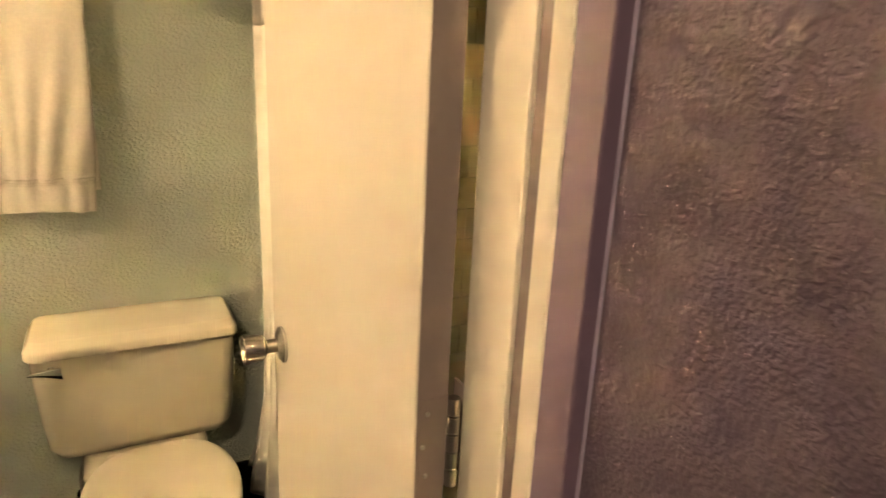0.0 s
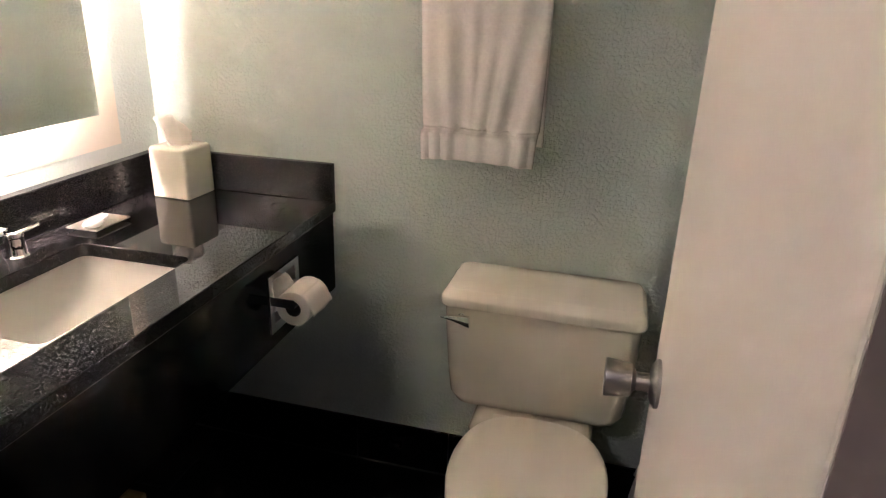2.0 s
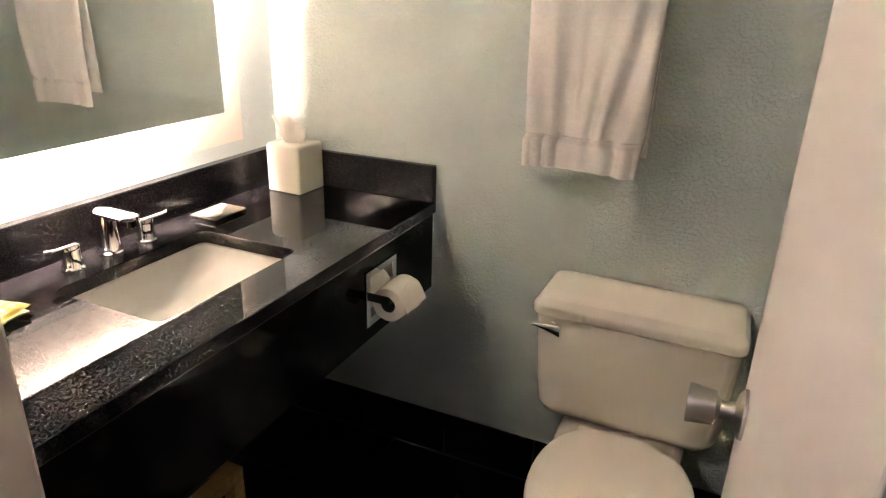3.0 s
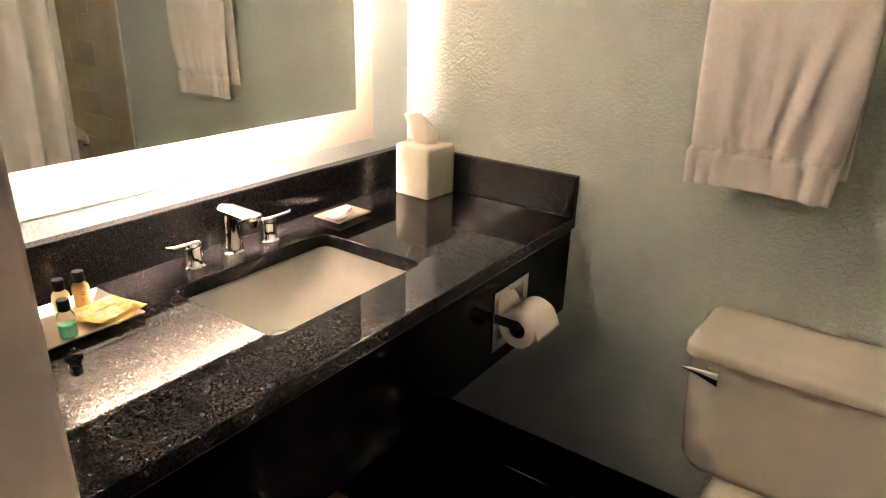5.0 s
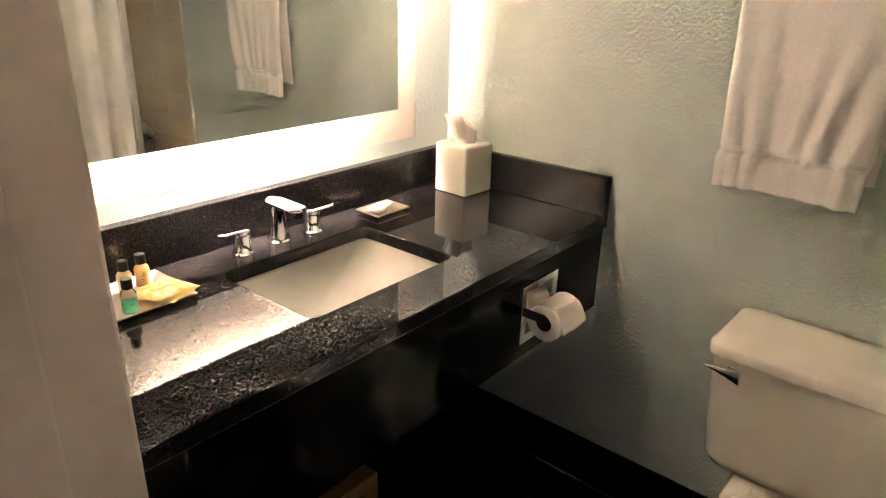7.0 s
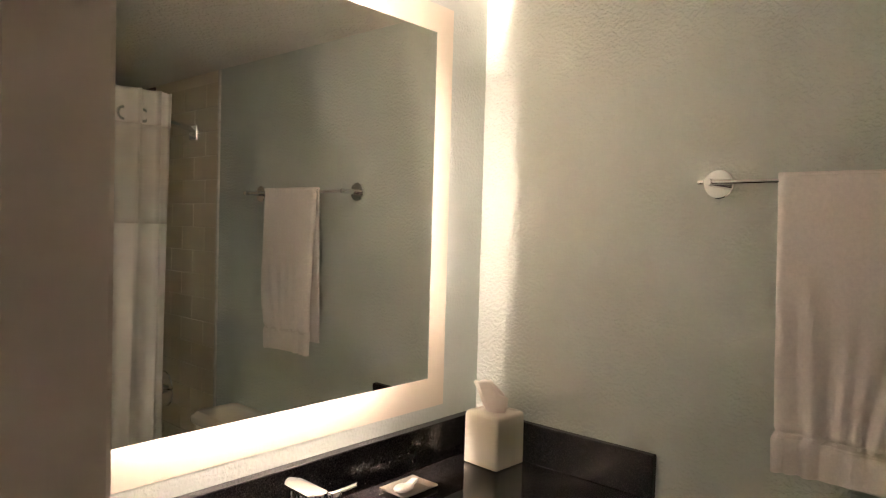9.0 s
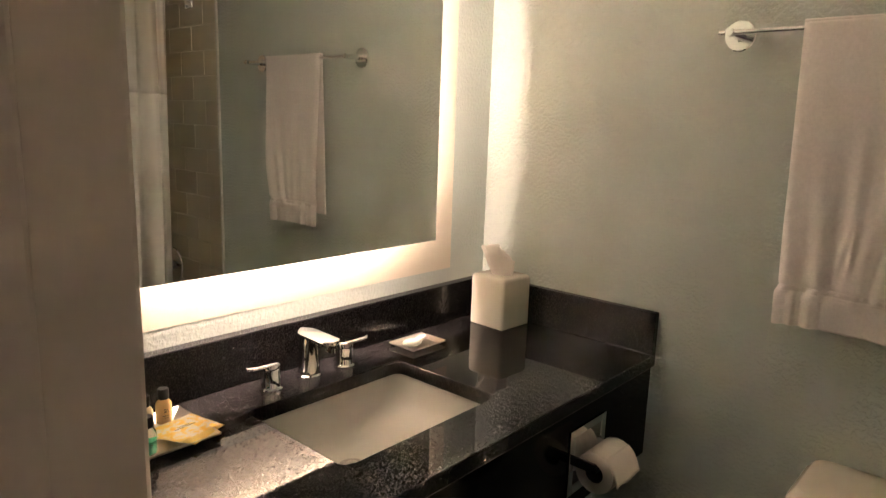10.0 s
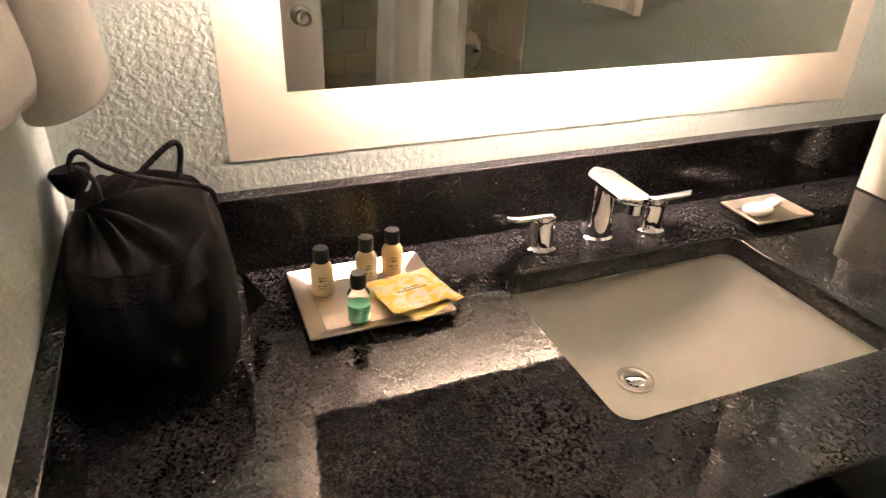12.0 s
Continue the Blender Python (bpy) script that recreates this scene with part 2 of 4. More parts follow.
def box(bm, lo, hi, bevel=0.0, segments=2, m=None):
    """A box between two corners, with its edges rounded."""
    tmp = bmesh.new()
    bmesh.ops.create_cube(tmp, size=1)
    c, d = (Vector(lo) + Vector(hi)) / 2, Vector(hi) - Vector(lo)
    bmesh.ops.transform(tmp, matrix=Matrix.Translation(c) @ Matrix.Diagonal((*d, 1)), verts=tmp.verts)
    if bevel:
        bmesh.ops.bevel(tmp, geom=list(tmp.edges), offset=bevel, segments=segments, affect="EDGES", profile=0.5)
    if m:
        bmesh.ops.transform(tmp, matrix=m, verts=tmp.verts)
    me = bpy.data.meshes.new("tmp")
    tmp.to_mesh(me)
    tmp.free()
    bm.from_mesh(me)
    bpy.data.meshes.remove(me)
    return bm


def boxes(*pairs, bevel=0.0):
    bm = bmesh.new()
    for lo, hi in pairs:
        box(bm, lo, hi, bevel)
    return bm


def rrect(cx, cy, hx, hy, r, z, n=6):
    """A rounded rectangle, level, as a loop of points."""
    r = max(min(r, hx - 1e-4, hy - 1e-4), 1e-4)
    out = []
    for k, (sx, sy) in enumerate(((1, 1), (-1, 1), (-1, -1), (1, -1))):
        for i in range(n + 1):
            a = radians(90 * k + 90 * i / n)
            out.append(Vector((cx + sx * (hx - r) + r * math.cos(a), cy + sy * (hy - r) + r * math.sin(a), z)))
    return out


def loft(loops, cap_first=False, cap_last=False, ring=False, bm=None, m=None):
    """Skin between loops of equal count."""
    bm = bm or bmesh.new()
    rows = [[bm.verts.new((m @ p) if m else p) for p in lp] for lp in loops]
    n = len(rows[0])
    pairs = list(zip(rows, rows[1:])) + ([(rows[-1], rows[0])] if ring else [])
    for a, b in pairs:
        for i in range(n):
            j = (i + 1) % n
            try:
                bm.faces.new((a[i], a[j], b[j], b[i]))
            except ValueError:
                pass
    if cap_first:
        bm.faces.new(rows[0])
    if cap_last:
        bm.faces.new(rows[-1])
    return bm


def lathe(profile, m, n=28, bm=None):
    """Turns (radius, height) about the z axis of m; ends with radius 0 close."""
    bm = bm or bmesh.new()
    rows = []
    for r, z in profile:
        if r < 1e-6:
            rows.append([bm.verts.new(m @ Vector((0, 0, z)))])
        else:
            rows.append([bm.verts.new(m @ Vector((r * math.cos(2 * math.pi * i / n), r * math.sin(2 * math.pi * i / n), z))) for i in range(n)])
    for a, b in zip(rows, rows[1:]):
        for i in range(n):
            j = (i + 1) % n
            f = [v for v in (a[i % len(a)], a[j % len(a)], b[j % len(b)], b[i % len(b)])]
            f = list(dict.fromkeys(f))
            if len(f) > 2:
                try:
                    bm.faces.new(f)
                except ValueError:
                    pass
    return bm


def tube(points, radius, n=10, bm=None, closed=False):
    """A round bar along a line of points."""
    bm = bm or bmesh.new()
    pts = [Vector(p) for p in points]
    rows = []
    up = Vector((0.13, 0.31, 0.94))
    for i, p in enumerate(pts):
        d = (pts[min(i + 1, len(pts) - 1)] - pts[max(i - 1, 0)]).normalized()
        if closed:
            d = (pts[(i + 1) % len(pts)] - pts[i - 1]).normalized()
        a = d.cross(up).normalized()
        b = d.cross(a)
        r = radius[i] if isinstance(radius, (list, tuple)) else radius
        rows.append([bm.verts.new(p + a * r * math.cos(2 * math.pi * k / n) + b * r * math.sin(2 * math.pi * k / n)) for k in range(n)])
    pairs = list(zip(rows, rows[1:])) + ([(rows[-1], rows[0])] if closed else [])
    for a, b in pairs:
        for k in range(n):
            bm.faces.new((a[k], a[(k + 1) % n], b[(k + 1) % n], b[k]))
    if not closed:
        bm.faces.new(rows[0])
        bm.faces.new(rows[-1])
    return bm


def arc(points, steps=8):
    """A smooth line through points."""
    p = [Vector(q) for q in points]
    p = [2 * p[0] - p[1]] + p + [2 * p[-1] - p[-2]]
    out = []
    for a, b, c, d in zip(p, p[1:], p[2:], p[3:]):
        for i in range(steps):
            t = i / steps
            out.append(0.5 * (2 * b + (c - a) * t + (2 * a - 5 * b + 4 * c - d) * t * t + (3 * b - a - 3 * c + d) * t ** 3))
    return out + [p[-2]]


def sheet(fn, nu, nv, bm=None):
    """A grid of points fn(u, v), u and v from 0 to 1."""
    bm = bm or bmesh.new()
    g = [[bm.verts.new(fn(i / nu, j / nv)) for i in range(nu + 1)] for j in range(nv + 1)]
    for j in range(nv):
        for i in range(nu):
            bm.faces.new((g[j][i], g[j][i + 1], g[j + 1][i + 1], g[j + 1][i]))
    return bm


def thicken(ob, t, offset=0.0):
    md = ob.modifiers.new("thickness", "SOLIDIFY")
    md.thickness, md.offset = t, offset
    return ob


def along(p, axis):
    """A frame at p whose z axis points along axis."""
    return Matrix.Translation(p) @ Vector(axis).to_track_quat("Z", "Y").to_matrix().to_4x4()


# ---- the room ----
CEIL, DOORWALL, HALLSIDE = 2.16, -1.405, -1.534
JAMB_L, JAMB_R, TUB_X, FAR_X, HALL_X = 0.846, 1.448, 1.604, 2.38, 1.466
COUNTER = 0.86


def structure(name, bm, material, smooth=False):
    return tagged(part(name, bm, material, None, "", smooth), kind="structure")


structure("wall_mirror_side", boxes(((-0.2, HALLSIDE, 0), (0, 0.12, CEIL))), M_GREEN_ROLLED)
structure("wall_toilet_side", boxes(((0, 0, 0), (FAR_X + 0.12, 0.12, CEIL))), M_GREEN)
tub_back = structure("wall_tub_side", boxes(((FAR_X, -1.55, 0), (FAR_X + 0.12, 0, CEIL))), M_TILE_GROUT)
structure("wall_door_side", boxes(((0, HALLSIDE + 0.004, 0), (JAMB_L - 0.02, DOORWALL, CEIL)),
                                  ((JAMB_L - 0.02, HALLSIDE + 0.004, 2.05), (JAMB_R + 0.02, DOORWALL, CEIL)),
                                  ((JAMB_R + 0.02, HALLSIDE + 0.004, 0), (FAR_X, DOORWALL, CEIL))), M_GREEN)
structure("ceiling", boxes(((-0.2, HALLSIDE, CEIL), (FAR_X + 0.12, 0.12, CEIL + 0.1))), M_CEILING)
floor = structure("floor", boxes(((-0.2, HALLSIDE, -0.1), (FAR_X + 0.12, 0.12, -0.004))), M_GROUT)

# hall outside the door
structure("hall_wall_side", boxes(((HALL_X, -4.2, 0), (HALL_X + 0.12, HALLSIDE - 0.002, 2.42))), M_PURPLE)
structure("hall_wall_door", boxes(((-0.6, HALLSIDE - 0.014, 0), (JAMB_L - 0.02, HALLSIDE, 2.42)), ((JAMB_L - 0.02, HALLSIDE - 0.014, 2.05), (HALL_X, HALLSIDE, 2.42))), M_PURPLE)
structure("hall_wall_left", boxes(((-0.72, -4.2, 0), (-0.6, HALLSIDE, 2.42))), M_PURPLE)
structure("hall_wall_back", boxes(((-0.72, -4.32, 0), (HALL_X + 0.12, -4.2, 2.42))), M_PURPLE)
structure("hall_ceiling", boxes(((-0.72, -4.32, 2.42), (HALL_X + 0.12, HALLSIDE, 2.52))), M_CEILING)
structure("hall_floor", boxes(((-0.72, -4.32, -0.1), (HALL_X + 0.12, HALLSIDE, 0.0))), M_CARPET)

# Unseen fixture, added so the purple wall and the jambs get light.
lamp = thing("added_hall_lamp", (0.55, -2.5, 2.42), "round frosted ceiling lamp added out of view in the hall", "lamp")
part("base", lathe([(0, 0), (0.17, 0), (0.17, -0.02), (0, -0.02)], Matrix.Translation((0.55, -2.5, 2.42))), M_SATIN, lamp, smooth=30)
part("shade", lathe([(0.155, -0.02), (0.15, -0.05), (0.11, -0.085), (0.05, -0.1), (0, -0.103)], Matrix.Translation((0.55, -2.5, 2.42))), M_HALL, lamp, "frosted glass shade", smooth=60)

# door frame
frame_l = thing("door_frame", (1.15, -1.47, 0), "cream painted door frame with purple hall side", "door frame", kind="structure")
part("jamb", boxes(((JAMB_R, -1.4675, 0), (JAMB_R + 0.02, DOORWALL + 0.014, 2.05)), ((JAMB_R, -1.514, 0), (JAMB_R + 0.02, -1.4880, 2.05)), bevel=0.002), M_JAMB, frame_l)
part("jamb", boxes(((JAMB_L - 0.02, HALLSIDE - 0.014, 0), (JAMB_L, DOORWALL + 0.022, 2.05)), bevel=0.004), M_JAMB, frame_l)
part("door_stop", boxes(((JAMB_L, -1.53, 0), (JAMB_L + 0.011, -1.437, 2.04)), bevel=0.003), M_JAMB, frame_l)
part("head", boxes(((JAMB_L, HALLSIDE - 0.012, 2.03), (JAMB_R, DOORWALL + 0.012, 2.05)), bevel=0.002), M_JAMB, frame_l)
# Shade of the stop's step, put into this recessed strip's dark colour.
part("stop_shade", boxes(((JAMB_R + 0.005, -1.4880, 0), (JAMB_R + 0.02, -1.4675, 2.03))), M_DARK_TAUPE, frame_l, "dark taupe strip standing in for the shaded groove beside the door stop")
part("casing", boxes(((JAMB_R + 0.001, HALLSIDE - 0.022, 0), (HALL_X - 0.001, -1.5145, 2.08)), bevel=0.002), M_PURPLE_TRIM, frame_l, "smooth purple painted trim")
part("casing", boxes(((JAMB_L - 0.075, DOORWALL, 0), (JAMB_L - 0.006, DOORWALL + 0.020, 2.10)), bevel=0.004), M_JAMB, frame_l)
part("casing", boxes(((JAMB_R + 0.022, DOORWALL, 0), (JAMB_R + 0.075, DOORWALL + 0.014, 2.10)), bevel=0.004), M_JAMB, frame_l)

part("caulk_bead", tube([(HALL_X, HALLSIDE - 0.022, 0.0), (HALL_X, HALLSIDE - 0.022, 1.0), (HALL_X, HALLSIDE - 0.022, 2.41)], 0.0022, 10), M_BEAD, frame_l, "pale lavender caulk line", smooth=60)

# the open door
LEAF_X, LEAF_A, LEAF_B = 1.39, -1.398, -0.822
door = thing("door_1", (1.44, -1.40, 0.01), "white painted flush door standing open, chipped along its edge", "door", kind="structure")
bm = bmesh.new()
box(bm, (LEAF_X, LEAF_A, 0.012), (LEAF_X + 0.035, LEAF_B, 2.02), 0.003, 2)
part("leaf", bm, M_DOOR, door)
# Thin even taupe strip over the hinge edge, darker than the leaf.
part("leaf_edge", boxes(((LEAF_X + 0.0015, LEAF_A - 0.0008, 0.014), (LEAF_X + 0.0335, LEAF_A + 0.002, 2.018))), M_LEAF_EDGE, door, "taupe hinge edge")
ROS = Vector((LEAF_X, -0.885, 0.962))
knob = part("door_knob", lathe([(0, 0), (0.031, 0), (0.031, 0.004), (0.024, 0.009), (0.012, 0.012), (0.0115, 0.028), (0.016, 0.031), (0.021, 0.034), (0.0245, 0.062), (0.024, 0.066), (0.0195, 0.0665), (0.016, 0.060), (0.008, 0.058), (0.007, 0.061), (0, 0.061)], along(ROS, (-1, 0, 0)), 36), M_SATIN, door, "satin metal door knob", smooth=35)
part("door_knob", lathe([(0, 0), (0.031, 0), (0.031, 0.004), (0.024, 0.009), (0.012, 0.012), (0.0115, 0.028), (0.021, 0.034), (0.0245, 0.062), (0.0, 0.064)], along(ROS + Vector((0.035, 0, 0)), (1, 0, 0)), 36), M_SATIN, door, smooth=35)
part("latch", boxes(((LEAF_X + 0.008, LEAF_B, 0.932), (LEAF_X + 0.027, LEAF_B + 0.0015, 0.992)), ((LEAF_X + 0.012, LEAF_B, 0.952), (LEAF_X + 0.024, LEAF_B + 0.009, 0.972)), bevel=0.0007), M_SATIN, door, "satin latch plate")
for hz in (0.25, 1.076, 1.82):
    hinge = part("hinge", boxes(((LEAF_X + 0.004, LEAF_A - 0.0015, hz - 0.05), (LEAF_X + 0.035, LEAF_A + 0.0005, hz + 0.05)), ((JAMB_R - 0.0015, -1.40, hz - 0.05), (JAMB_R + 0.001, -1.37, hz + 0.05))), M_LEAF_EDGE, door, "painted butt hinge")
    bm = bmesh.new()
    for k in range(5):
        lathe([(0, 0.0), (0.0062, 0.0006), (0.0062, 0.0188), (0, 0.0194)], Matrix.Translation((1.428, -1.4045, hz - 0.05 + 0.0201 * k)), 14, bm)
    part("knuckle", bm, M_SATIN, hinge, smooth=35)
    for dx, dz in ((0.012, 0.034), (0.008, -0.002), (0.012, -0.036)):
        part("screw", lathe([(0, 0), (0.0028, 0), (0.0022, 0.0012), (0, 0.0014)], along((LEAF_X + dx, LEAF_A - 0.0015, hz + dz), (0, -1, 0)), 10), M_SATIN, hinge, smooth=35)

door.location.x += 0.003
door.rotation_euler.z = radians(0.9)

# ---- vanity ----
SX, SY, SHX, SHY = 0.295, -0.699, 0.143, 0.2005
top = thing("countertop", (0.28, -0.7, COUNTER), "polished black granite countertop with an undermount sink opening", "countertop")
loops = [rrect(SX, SY, SHX, SHY, 0.022, COUNTER - 0.03), rrect(SX, SY, SHX, SHY, 0.022, COUNTER - 0.0015), rrect(SX, SY, SHX + 0.0015, SHY + 0.0015, 0.0235, COUNTER),
         rrect(0.279, -0.7025, 0.2775, 0.7005, 0.003, COUNTER), rrect(0.279, -0.7025, 0.279, 0.702, 0.003, COUNTER - 0.0015), rrect(0.279, -0.7025, 0.279, 0.702, 0.003, COUNTER - 0.03)]
part("slab", loft(loops, ring=True), M_GRANITE, top, smooth=25)
part("backsplash", boxes(((0.0, -1.384, COUNTER + 0.0005), (0.028, -0.021, 0.967)), bevel=0.0015), M_GRANITE, top)
part("side_splash", boxes(((0.0005, -0.0205, COUNTER + 0.0005), (0.557, -0.0005, 0.967)), bevel=0.0015), M_GRANITE, top)
part("side_splash", boxes(((0.0005, -1.4045, COUNTER + 0.0005), (0.557, -1.3845, 0.967)), bevel=0.0015), M_GRANITE, top)
PY0, PY1, PZ0, PZ1 = -0.366, -0.242, 0.645, 0.765
part("apron", boxes(((0.525, -1.4045, 0.59), (0.548, PY0, COUNTER - 0.03)), ((0.525, PY1, 0.59), (0.548, -0.0005, COUNTER - 0.03)),
                    ((0.525, PY0, 0.59), (0.548, PY1, PZ0)), ((0.525, PY0, PZ1), (0.548, PY1, COUNTER - 0.03))), M_APRON, top)
part("seam", boxes(((0.5482, -1.399, COUNTER - 0.0312), (0.5575, -0.001, COUNTER - 0.0302))), M_DARK_TAUPE, top)

sink = thing("sink", (SX, SY, 0.70), "biscuit glazed rectangular undermount sink", "sink")
prof = [(0.004, 0.004, 0.030, -0.0305, 0, 0), (0.002, 0.002, 0.032, -0.040, 0, 0), (-0.004, -0.008, 0.042, -0.060, 0, 0), (-0.013, -0.024, 0.056, -0.082, -0.001, -0.002), (-0.026, -0.048, 0.066, -0.102, -0.003, -0.007),
        (-0.044, -0.078, 0.068, -0.116, -0.007, -0.014), (-0.066, -0.108, 0.06, -0.1245, -0.012, -0.021), (-0.090, -0.138, 0.045, -0.1295, -0.018, -0.027), (-0.118, -0.172, 0.02, -0.131, -0.024, -0.035)]
loops = [rrect(SX + ox, SY + oy, SHX + a, SHY + b, r, COUNTER + z, 8) for a, b, r, z, ox, oy in prof]
basin = part("basin", loft(loops, cap_last=True), M_SINK, sink, smooth=80)
thicken(basin, 0.008, 1.0)
DR = Vector((SX - 0.030, SY - 0.036, COUNTER - 0.1305))
dr = part("drain", lathe([(0.027, 0.0), (0.027, 0.002), (0.023, 0.003), (0.0195, 0.001), (0.0195, -0.006), (0, -0.006)], Matrix.Translation(DR), 32), M_SATIN, sink, "satin drain ring", smooth=35)
part("stopper", lathe([(0.0165, -0.004), (0.017, 0.002), (0.0155, 0.004), (0.008, 0.006), (0, 0.0065)], Matrix.Translation(DR), 32), M_CHROME, dr, "domed chrome stopper", smooth=35)

faucet = thing("faucet", (0.085, -0.703, COUNTER), "polished chrome widespread faucet with two lever handles", "faucet")
FB = Vector((0.083, -0.703, COUNTER))
part("spout_body", lathe([(0, 0), (0.027, 0), (0.027, 0.004), (0.0235, 0.007), (0.0215, 0.03), (0.0195, 0.075), (0.0185, 0.092), (0, 0.093)], Matrix.Translation(FB), 36), M_CHROME, faucet, smooth=35)


def slab_along(bm, stations, m):
    """A flat rounded bar: stations of (x, half width, z bottom, z top)."""
    lps = []
    for x, w, z0, z1 in stations:
        h = (z1 - z0) / 2
        lps.append([Vector((x, w * math.copysign(abs(math.cos(a)) ** 0.45, math.cos(a)), (z0 + z1) / 2 + h * math.copysign(abs(math.sin(a)) ** 0.6, math.sin(a)))) for a in [2 * math.pi * (k + 0.5) / 20 for k in range(20)]])
    return loft(lps, True, True, bm=bm, m=m)


st = []
for k in range(15):
    f = k / 14
    x = -0.024 + 0.114 * f
    e = min(f / 0.16, (1 - f) / 0.16, 1.0)
    w = 0.0235 * math.sqrt(max(0.06, 1 - (1 - e) ** 2))
    st.append((x, w, 0.089 - 0.003 * f + (0.003 if f > 0.9 else 0), 0.102 - 0.003 * f))
part("spout", slab_along(None, st, Matrix.Translation(FB)), M_CHROME, faucet, smooth=50)
part("aerator", lathe([(0, 0.008), (0.0115, 0.008), (0.0115, -0.006), (0.009, -0.006), (0.0085, -0.002), (0, -0.002)], Matrix.Translation(FB + Vector((0.077, 0, 0.080))), 24), M_CHROME, faucet, smooth=35)
for hy, s in ((-0.803, -1), (-0.609, 1)):
    HB = Vector((0.089, hy, COUNTER))
    hd = part("handle", lathe([(0, 0), (0.0245, 0), (0.0245, 0.003), (0.021, 0.006), (0.0200, 0.008), (0.0192, 0.04), (0.0200, 0.052), (0.0185, 0.0545), (0, 0.055)], Matrix.Translation(HB), 32), M_CHROME, faucet, smooth=35)
    st = []
    for k in range(11):
        f = k / 10
        e = min(f / 0.12, (1 - f) / 0.2, 1.0)
        st.append((-0.016 + 0.076 * f, (0.0172 - 0.0020 * f) * math.sqrt(max(0.06, 1 - (1 - e) ** 2)), 0.050 + 0.004 * f, 0.0575 + 0.0035 * f))
    part("lever", slab_along(None, st, Matrix.Translation(HB) @ pose(0, 0, 0, 0, 0, 90 * s + (3 if s < 0 else -8))), M_CHROME, hd, smooth=50)

# ---- lit mirror ----
MX, MY0, MY1, MZ0, MZ1 = 0.064, -1.145, -0.284, 1.108, 1.99
mirror = thing("mirror", (0.03, -0.71, 1.03), "large frameless backlit wall mirror on a cream panel", "mirror")
part("panel", boxes(((-0.002, -1.213, 1.006), (0.0006, -0.150, 2.09))), M_PANEL, mirror, "smooth cream backing panel")
part("glass", boxes(((MX - 0.005, MY0, MZ0), (MX, MY1, MZ1)), bevel=0.0007), M_MIRROR, mirror, "clear mirror glass")
part("backing", boxes(((MX - 0.008, MY0 + 0.002, MZ0 + 0.002), (MX - 0.0055, MY1 - 0.002, MZ1 - 0.002))), M_MIRROR_BACK, mirror)
IN, END, LX0, LX1 = 0.09, 0.11, 0.030, 0.038
SIDE_IN, SX0, SX1 = 0.03, 0.0475, 0.0535
TOP_IN, TX0, TX1 = 0.05, 0.041, 0.049
part("standoff", boxes(((0.0006, MY0 + SIDE_IN + 0.002, MZ0 + IN + 0.002), (MX - 0.008, MY1 - SIDE_IN - 0.002, MZ1 - TOP_IN - 0.002))), M_MIRROR_BACK, mirror)
# The unseen top strip doubles as added fill, far brighter than the others.
for lo, hi, material in (((LX0, MY0 + END, MZ0 + IN), (LX1, MY1 - END, MZ0 + IN + 0.002), M_LED_BOTTOM), ((SX0, MY0 + SIDE_IN, MZ0 + END), (SX1, MY0 + SIDE_IN + 0.002, MZ1 - 0.09), M_LED_SIDE),
                         ((SX0, MY1 - SIDE_IN - 0.002, MZ0 + END), (SX1, MY1 - SIDE_IN, MZ1 - 0.09), M_LED_SIDE), ((TX0, MY0 + END, MZ1 - TOP_IN - 0.002), (TX1, MY1 - END - 0.28, MZ1 - TOP_IN), M_LED_TOP_FILL)):
    part("light_strip", boxes((lo, hi)), material, mirror, "warm white frosted light strip")

# ---- toilet ----
TX = 1.172
toilet = thing("toilet", (TX, -0.42, 0), "white two-piece toilet with its lid closed", "toilet")


def tank_loop(hx, y0, y1, r, z):
    return rrect(TX, (y0 + y1) / 2, hx, (y1 - y0) / 2, r, z, 7)


part("tank", loft([tank_loop(0.184, -0.170, -0.04, 0.03, 0.394), tank_loop(0.213, -0.191, -0.026, 0.045, 0.402), tank_loop(0.227, -0.200, -0.02, 0.05, 0.425), tank_loop(0.233, -0.204, -0.02, 0.045, 0.50),
                   tank_loop(0.2395, -0.209, -0.02, 0.04, 0.62), tank_loop(0.2415, -0.210, -0.02, 0.038, 0.695)], True, True), M_PORCELAIN, toilet, smooth=60)
part("tank_lid", loft([tank_loop(0.242, -0.216, -0.014, 0.03, 0.690), tank_loop(0.248, -0.223, -0.010, 0.032, 0.692), tank_loop(0.249, -0.2245, -0.009, 0.033, 0.696), tank_loop(0.2485, -0.224, -0.009, 0.033, 0.712),
                       tank_loop(0.2465, -0.221, -0.010, 0.033, 0.7175), tank_loop(0.241, -0.212, -0.012, 0.032, 0.7235), tank_loop(0.2365, -0.2045, -0.015, 0.031, 0.7315), tank_loop(0.2345, -0.202, -0.017, 0.030, 0.7335), tank_loop(0.231, -0.198, -0.020, 0.028, 0.7345), tank_loop(0.18, -0.15, -0.06, 0.02, 0.7350)], True, True), M_PORCELAIN, toilet, smooth=60)
lv = part("flush_lever", lathe([(0, 0), (0.011, 0), (0.011, 0.004), (0.007, 0.007), (0.006, 0.014), (0, 0.014)], along((TX - 0.192, -0.204, 0.664), (0, -1, 0)), 20), M_CHROME, toilet, "chrome flush lever", smooth=35)
st = []
for k in range(11):
    f = k / 10
    st.append((-0.020 + 0.072 * f, 0.0080 - 0.004 * f, -0.024 * (1 - f) ** 1.3 - 0.001, 0.0070 - 0.003 * f ** 2))
